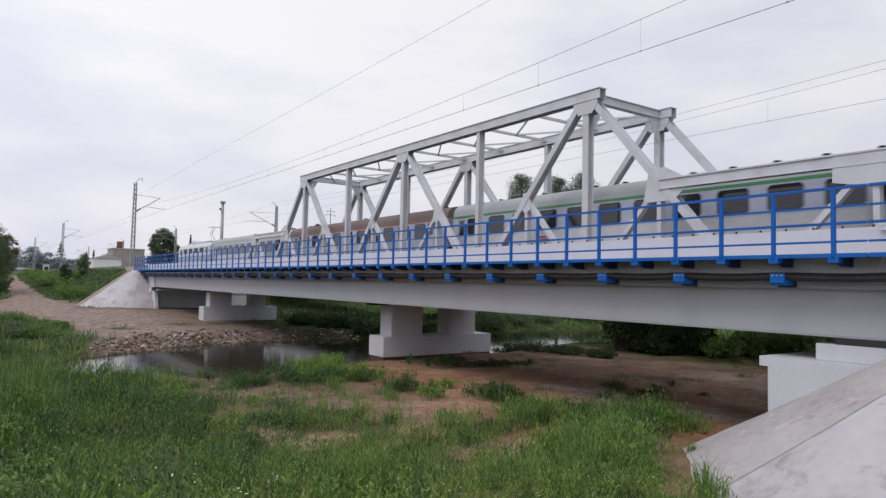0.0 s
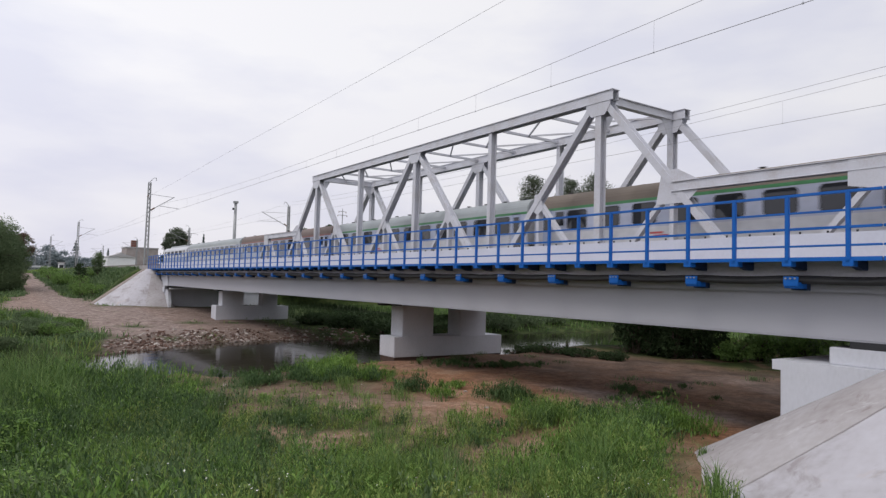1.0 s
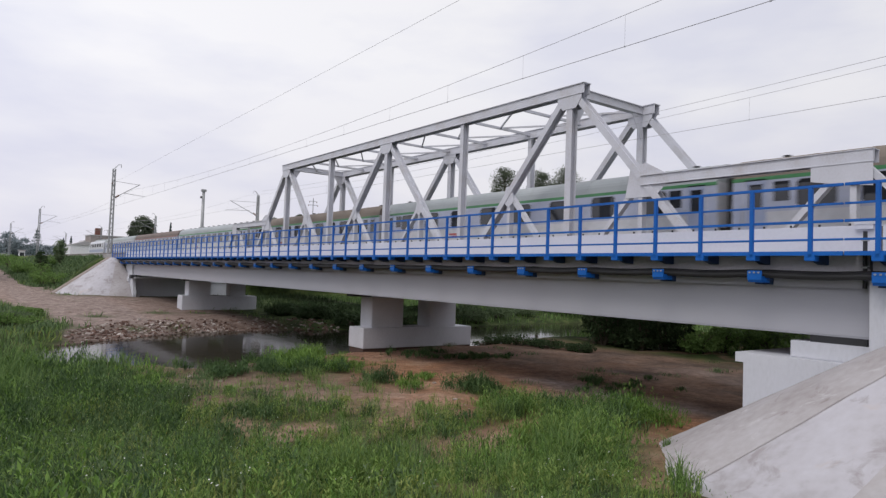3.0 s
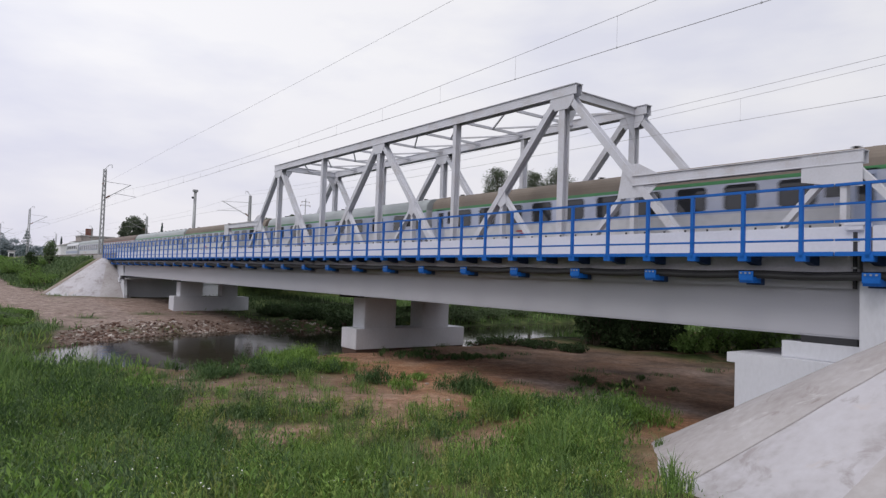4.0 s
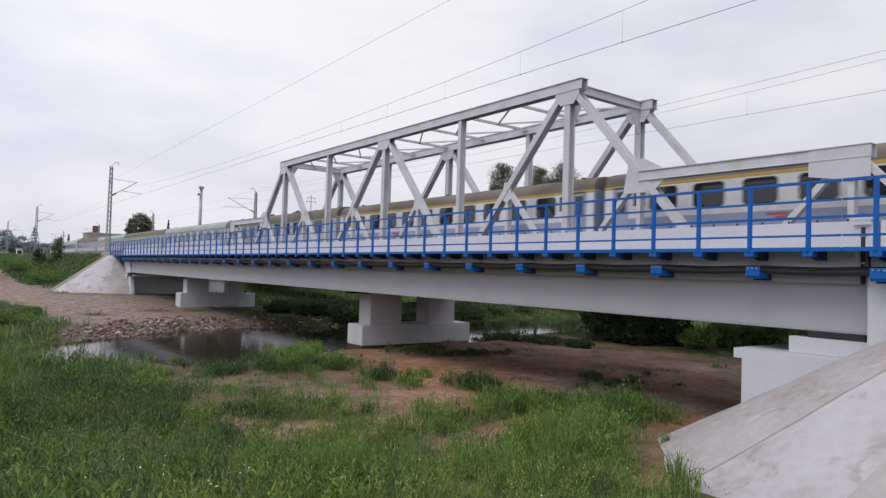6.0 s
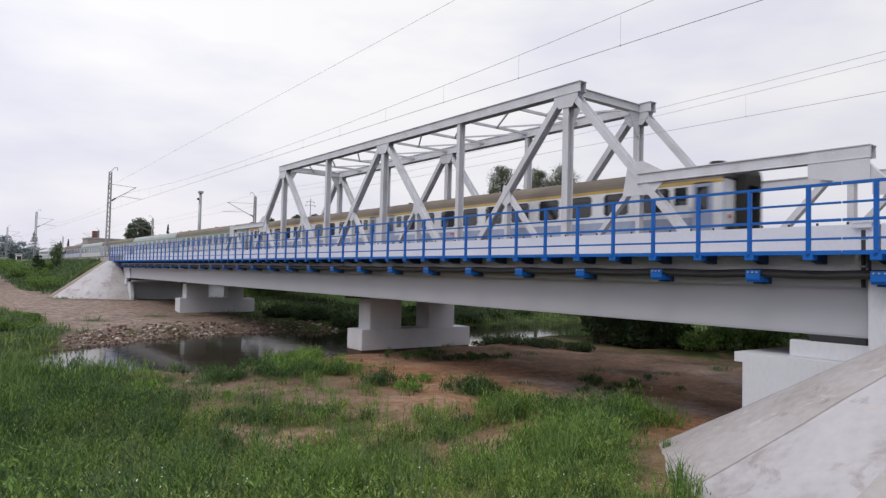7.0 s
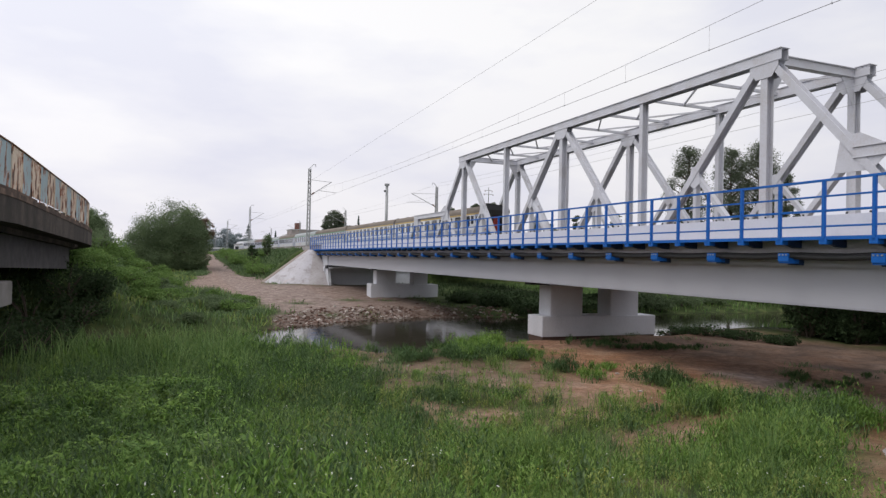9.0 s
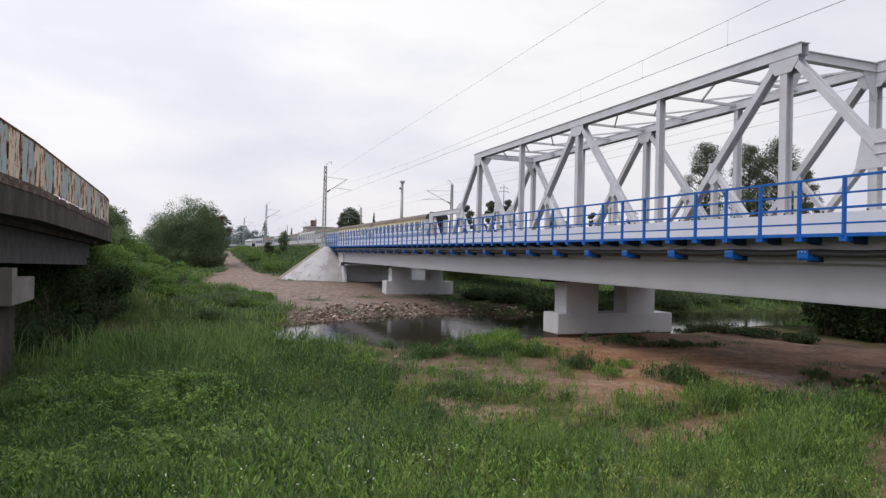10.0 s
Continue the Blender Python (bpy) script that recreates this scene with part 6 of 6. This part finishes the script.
    stuff("reeds", blades("reeds", x, y, ground_z(x, y) - 0.02, 0.5 + 0.14 * rough(x, y, 2.0, 6) + 0.45 * (1 - ease(1.2, 2.8, x)) * ease(14, 18, y) - 0.2 * (1 - ease(6, 9, y)), 0.008 + 0.0008 * y, 0.5, M_REED, rng), "broad-leaved reeds and tall grass in stands", "reeds")
    x, y = scatter(rng, 2600, -6, 11, 5, 24, lambda x, y: near_keep(x, y) * 0.6)
    stuff("dry_stalks", blades("dry_stalks", x, y, ground_z(x, y), 0.5, 0.006, 0.5, M_STRAW, rng), "thin straw-coloured seed stalks", "stalks")
    # bright leafy ground cover, low and closed, beside the old bridge
    cx, cy = scatter(rng, 800, -5, 1.0, 7.0, 14.5, lambda x, y: dry(x, y) * ease(-0.3, 0.35, rough(x, y, 1.9, 14) + 1.2 * np.exp(-((x + 1.6) / 1.7) ** 2 - ((y - 11.2) / 2.4) ** 2) - 0.3))
    m = 150
    r, tall_by = np.repeat(rng.uniform(0.14, 0.38, len(cx)), m), np.repeat(rng.uniform(0.2, 0.6, len(cx)), m)
    a, u = rng.uniform(0, 6.283, len(r)), np.sqrt(rng.uniform(0, 1, len(r)))
    x, y = np.repeat(cx, m) + np.cos(a) * u * r, np.repeat(cy, m) + np.sin(a) * u * r
    z = ground_z(x, y) + tall_by * (1 - 0.8 * u ** 2.5) + rng.normal(size=len(x)) * 0.03
    stuff("ground_elder", leaves("ground_elder", np.stack([x, y, z], 1), 0.07, M_HERB, rng, 0.6), "bright leafy ground cover in the meadow", "herbs")
    # stands of reed near the paved slope
    for qx, qy, qr, m, qh in ((7.3, 6.7, 0.2, 200, 0.85), (7.9, 7.3, 0.22, 220, 0.95), (8.6, 7.3, 0.2, 200, 0.9), (9.2, 7.9, 0.2, 160, 0.85), (9.9, 8.3, 0.2, 160, 0.9), (10.6, 8.6, 0.18, 120, 0.8), (11.3, 8.7, 0.18, 120, 0.7), (6.2, 6.6, 0.2, 120, 0.6), (6.7, 6.3, 0.3, 160, 0.5), (7.3, 6.2, 0.3, 160, 0.45), (8.5, 7.3, 0.3, 220, 0.6), (9.6, 8.0, 0.25, 200, 0.7), (3.9, 7.0, 0.2, 160, 0.75), (4.4, 6.6, 0.18, 140, 0.7), (5.2, 7.2, 0.2, 120, 0.55), (2.6, 8.4, 0.2, 140, 0.7), (7.75, 4.95, 0.13, 110, 0.62), (8.05, 5.25, 0.09, 50, 0.55), (9.7, 6.5, 0.08, 60, 0.3)):
        x, y = qx + rng.normal(size=m) * qr, qy + rng.normal(size=m) * qr
        stuff("reeds", blades("reeds", x, y, ground_z(x, y) - 0.02, qh * np.exp(-0.15 * ((x - qx) ** 2 + (y - qy) ** 2) / qr ** 2), 0.015, 0.45, M_REED, rng), "stand of tall green reed-like grass in the meadow", "reeds")
    # tussocks: fine blades that arch out from one root
    for mm in (M_REED, M_GRASS, M_WEED):
        cx, cy = scatter(rng, 620, -6, 11.3, 4.0, 20, lambda x, y: dry(x, y) * cone_free(x, y) * np.where(bare(x, y) > 0.5, 0.05, 0.85) * (0.4 + 0.6 * plants(x, y)) * np.clip(open_sky(x, y), 0, 1))
        n = rng.integers(25, 70, len(cx))
        who = np.repeat(np.arange(len(cx)), n)
        r = rng.uniform(0.05, 0.16, len(cx))[who]
        x, y = cx[who] + rng.normal(size=len(who)) * r, cy[who] + rng.normal(size=len(who)) * r
        h = np.minimum((high(cx, cy) + 0.16)[who], 0.7) * rng.uniform(0.7, 1.15, len(cx))[who] * (0.55 + 0.45 * ease(5.0, 8.0, y))
        stuff("tussocks", blades("tussocks", x, y, ground_z(x, y) - 0.02, h, 0.01, 0.75, mm, rng), "arching grass tussocks in the meadow")
    # a dark low carpet of weeds behind the river pier
    cx, cy = scatter(rng, 130, 12.6, 17.5, 17.8, 21.6, lambda x, y: dry(x, y) * np.clip(np.exp(-((x - 13.8) / 1.2) ** 2 - ((y - 20.3) / 0.8) ** 2) + np.exp(-((x - 15.6) / 1.6) ** 2 - ((y - 19.0) / 0.6) ** 2), 0, 1))
    stems("weeds", cx, cy, rng.uniform(0.1, 0.24, len(cx)), 0.11, M_WEED, 60, "low dark weeds in the shade of the bridge")
    # sparse low tufts on the silt under the bridges
    cx, cy = scatter(rng, 60, 12.5, 24, 7, 24, lambda x, y: dry(x, y) * (rough(x, y, 2.6, 19) > 0.2))
    m = 70
    x, y = np.repeat(cx, m) + rng.normal(size=len(cx) * m) * 0.2, np.repeat(cy, m) + rng.normal(size=len(cx) * m) * 0.2
    stuff("grass_tufts", blades("grass_tufts", x, y, ground_z(x, y) - 0.02, np.repeat(rng.uniform(0.08, 0.22, len(cx)), m), 0.016, 0.9, M_GRASS_B, rng), "thin low tufts on shaded silt")
    # blossoms
    x, y = scatter(rng, 7000, 3.0, 11, 5.5, 14, lambda x, y: near_keep(x, y) * (rough(x, y, 1.2, 15) > 0.15))
    z = ground_z(x, y) + tall(x, y) * rng.uniform(0.9, 1.6, len(x)) + 0.08
    stuff("yellow_flowers", leaves("yellow_flowers", np.stack([x, y, z], 1), 0.018, M_YELLOW, rng, 0.5), "small yellow meadow flowers", "flowers")
    x, y = scatter(rng, 6000, -6, 11, 3.5, 16, lambda x, y: near_keep(x, y) * (rough(x, y, 1.1, 25) > 0))
    z = ground_z(x, y) + tall(x, y) * rng.uniform(0.9, 1.5, len(x)) + 0.14
    stuff("white_flowers", leaves("white_flowers", np.stack([x, y, z], 1), 0.024, M_WHITEF, rng, 0.6), "small white meadow flowers", "flowers")
    # far shore, river mouth and embankments: larger leaves serve at this distance
    x, y = scatter(rng, 62000, -16, 16, 27, 75, lambda x, y: (1 - bare(x, y)) ** 3 * dry(x, y) * (1 - ease(11, 12, x) * ease(46, 48, y)) * (((11.9 - x) / 4.4) ** 2 + ((62.6 - y) / 4.6) ** 2 > 1))
    k = rough(x, y, 2.2, 9) + rng.normal(size=len(x)) * 0.4
    for sel, mm in ((k > 0.65, M_GRASS_Y), ((k <= 0.65) & (k > -0.1), M_REED), (k <= -0.1, M_GRASS_B)):
        a, b = x[sel], y[sel]
        stuff("far_grass", blades("far_grass", a, b, ground_z(a, b) - 0.03, 0.42 + 0.25 * rough(a, b, 1.8, 2) - 0.2 * ease(6, 8, a), 0.04, 0.8, mm, rng), "rough grass beyond the river")
    x, y = scatter(rng, 45000, 18, 75, 6, 75, lambda x, y: (1 - bare(x, y)) * dry(x, y) * np.maximum(ease(30, 32, y), ease(26.5, 28, x)) * (1 - ease(61, 62, y) * (1 - ease(38, 40, x))))
    # growth under the bridges takes the dark leaf colour in place of shade
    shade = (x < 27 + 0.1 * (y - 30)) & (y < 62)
    for sel, mm, h in ((~shade, M_REED, 0.55), (shade, M_DARK_SHADE_LEAF, 0.35)):
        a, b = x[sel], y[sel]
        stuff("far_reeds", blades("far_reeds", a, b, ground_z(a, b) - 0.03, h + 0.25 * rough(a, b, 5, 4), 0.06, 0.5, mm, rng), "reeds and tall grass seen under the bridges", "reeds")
    x, y = scatter(rng, 30000, 2, 12, 62.5, 125, lambda x, y: (1 - bare(x, y)) * dry(x, y) * (((11.9 - x) / 5.4) ** 2 + ((62.6 - y) / 4.6) ** 2 > 1))
    stuff("far_grass", blades("far_grass", x, y, ground_z(x, y) - 0.03, 0.4 + 0.15 * rough(x, y, 3, 5), 0.06, 0.8, M_GRASS_B, rng), "rough grass on the railway bank")
    x, y = scatter(rng, 22000, -120, 12, 100, 330, lambda x, y: (1 - bare(x, y)) * dry(x, y))
    stuff("far_grass", blades("far_grass", x, y, ground_z(x, y) - 0.05, 0.6, 0.16, 0.7, M_GRASS, rng), "distant field grass beside the railway")


meadow()


def shrubs():
    rng = np.random.default_rng(31)
    # undergrowth on the mound beside the old bridge
    for i in range(30):
        y = rng.uniform(34, 54)
        x = rng.uniform(-7.5, -1.2 + 0.04 * (y - 34))
        bush("dense green undergrowth on the mound by the old bridge", x, y, rng.uniform(0.7, 1.2), rng.uniform(0.5, 1.1), 0.11, M_SCRUB, 100 + i, 34, 90)
    for i in range(22):
        y = rng.uniform(30, 44)
        bush("low leafy growth at the foot of the mound", float(np.interp(y, *GREEN_EDGE)) - 0.7 - 4.5 * rng.uniform() ** 1.5, y, rng.uniform(0.5, 1.0), rng.uniform(0.4, 0.75), 0.085, M_BUSH if i % 3 else M_SCRUB, 400 + i, 30, 90)
    # the old bridge's shade is painted into these leaves
    for i in range(9):
        y = rng.uniform(22, 31)
        bush("dark shady bush under the old bridge", -3.4 - 0.1 * (31 - y) * rng.uniform() + rng.uniform(-0.6, 0.5), y, rng.uniform(0.7, 1.1), rng.uniform(0.9, 1.7), 0.12, M_DARK_SHADE_LEAF, 500 + i, 26, 60)
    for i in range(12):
        bush("dark shady bush under the old bridge", -4.9 + rng.uniform(-1.5, 0.9), 20.5 + i * 1.5, rng.uniform(0.9, 1.4), rng.uniform(1.4, 2.6), 0.13, M_DARK_SHADE_LEAF, 140 + i, 24, 55)
    for i in range(9):
        bush("leafy growth on top of the mound", rng.uniform(-7.5, -3.6), rng.uniform(46, 56), rng.uniform(0.9, 1.4), rng.uniform(1.2, 2.0), 0.12, M_SCRUB if i % 3 else M_BUSH, 520 + i, 34, 80)
    for i in range(9):
        bush("low dark growth beside the water", 20.3 + 0.16 * i + rng.uniform(-0.4, 0.4), 23.4 - 0.6 * i, rng.uniform(0.5, 0.9), rng.uniform(0.25, 0.5), 0.09, M_DARK_SHADE_LEAF, 540 + i, 26, 60)
    # low growth on the bank left of the far path
    for i in range(12):
        bush("low green growth on the railway bank", rng.uniform(6.0, 9.6), rng.uniform(68, 120), rng.uniform(0.9, 1.6), rng.uniform(0.8, 1.7), 0.14, M_SCRUB, 170 + i, 30, 70)
    bush("small dark conical bush on the bank", 8.2, 84, 0.8, 2.6, 0.2, M_DARK_SHADE_LEAF, 190, 26, 45)
    bush("slender tall bush on the railway bank", 9.7, 82, 0.75, 2.9, 0.16, M_BUSH, 191, 40, 70)
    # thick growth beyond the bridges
    # leaves under the truss are coloured dark for its deep shade
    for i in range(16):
        bush("dense dark bush in the shade of the truss bridge", 24.9 + rng.uniform(0, 3.2), 17.4 + 0.3 * i, rng.uniform(0.7, 1.3), rng.uniform(0.8, 2.3), 0.13, M_DARK_SHADE_LEAF, 300 + i, 40, 70)
    for i in range(20):
        y = rng.uniform(10, 30)
        if y > 14.5:
            continue
        bush("dark bush in the shade beyond the bridges", rng.uniform(25.5, 33), y, rng.uniform(1.0, 1.8), rng.uniform(1.0, 1.9), 0.17, M_SCRUB if i % 2 else M_BUSH, 200 + i, 28, 50)
    for i in range(18):
        bush("green bushes in the shade beyond the truss bridge", rng.uniform(25.5, 31), rng.uniform(9.0, 16.5), rng.uniform(0.8, 1.4), rng.uniform(0.8, 1.5), 0.15, M_SCRUB if i % 3 else M_BUSH, 440 + i, 30, 60)
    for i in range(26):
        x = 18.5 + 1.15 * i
        # below x = 27 bridge shade is put into the leaf colour
        bush("tall green growth on the far river bank", x, float(np.interp(x, *FAR_BANK)) + 1.8 + rng.uniform(0, 4.5), rng.uniform(1.0, 1.7), rng.uniform(0.6, 1.1), 0.2, M_DARK_SHADE_LEAF if x < 27 else M_BUSH if i % 3 else M_HERB, 240 + i, 34, 60)

    # far bank growth, its colour darkened for the shade overhead
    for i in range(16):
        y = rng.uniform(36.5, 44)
        bush("dark leafy growth on the far river bank under the bridge", 0.43 * y + rng.uniform(0, 3.6), y, rng.uniform(0.8, 1.3), rng.uniform(0.35, 0.8), 0.15, M_DARK_SHADE_LEAF, 600 + i, 24, 45)
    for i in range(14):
        bush("low shaded growth beside the pier", 17.8 + rng.uniform(0, 6), 38 + rng.uniform(0, 9), rng.uniform(0.9, 1.5), rng.uniform(0.3, 0.7), 0.18, M_DARK_SHADE_LEAF, 330 + i, 24, 50)


shrubs()


def rubble():
    """Broken stone along the far bank's edge."""
    rng = np.random.default_rng(9)
    s = Shape()
    x, y = scatter(rng, 24000, 1.0, 18.5, 28, 42, lambda x, y: np.exp(-((y - bank_far(x, y) - 1.2 - 0.5 * rough(x, y, 3, 3)) / 1.9) ** 2) * (0.35 + 0.65 * (rough(x, y, 0.9, 6) > 0)) * ease(-0.3, 0.6, x - np.interp(y, *GREEN_EDGE)) * (ground_z(x, y) > 0.0) * (1 - 0.6 * ease(11, 14, x)))
    xs, ys = scatter(rng, 260, 3.5, 12.5, 5, 23, lambda x, y: (bare(x, y) > 0.35) * (rough(x, y, 1.4, 17) > 0.15) * 0.9)
    for gx, gy, big in [(a, b, 0.02 + 0.075 * rng.uniform() ** 3) for a, b in zip(x, y)] + [(a, b, rng.uniform(0.02, 0.06)) for a, b in zip(xs, ys)]:
        z = float(ground_z(gx, gy))
        r = Euler(rng.uniform(-0.7, 0.7, 3).tolist() if big > 0.04 else [0, 0, 0]).to_matrix()
        k = rng.uniform(0.5, 1.3, (8, 3)) * big * [1.2, 0.9, 0.55]
        v = [r @ Vector((sx * k[i][0], sy * k[i][1], sz * k[i][2])) + Vector((gx, gy, z + big * 0.1))
             for i, (sx, sy, sz) in enumerate((a, b, c) for c in (-1, 1) for b in (-1, 1) for a in (-1, 1))]
        s.add(v, [(0, 2, 3, 1), (4, 5, 7, 6), (0, 1, 5, 4), (2, 6, 7, 3), (0, 4, 6, 2), (1, 3, 7, 5)])
    me = bpy.data.meshes.new("rubble")
    me.from_pydata(s.v, [], s.f)
    me.materials.append(M_STONE)
    tagged(new("rubble", me), "broken stones and bricks along the river bank", "rubble", kind="stuff")


rubble()


# ---- what moves ----
def motions():
    times = [0.5 * i for i in range(21)]
    for i, c in enumerate(TRAIN):
        mid = TAIL0 + PITCH * (i + 0.5)
        walk(c, [(t, track_pose(mid + SPEED * t, 9.5)) for t in times])
    mid = TAIL0 + PITCH * 8 + 8.75
    walk(LOCO, [(t, track_pose(mid + SPEED * t, 5.0)) for t in times])


motions()
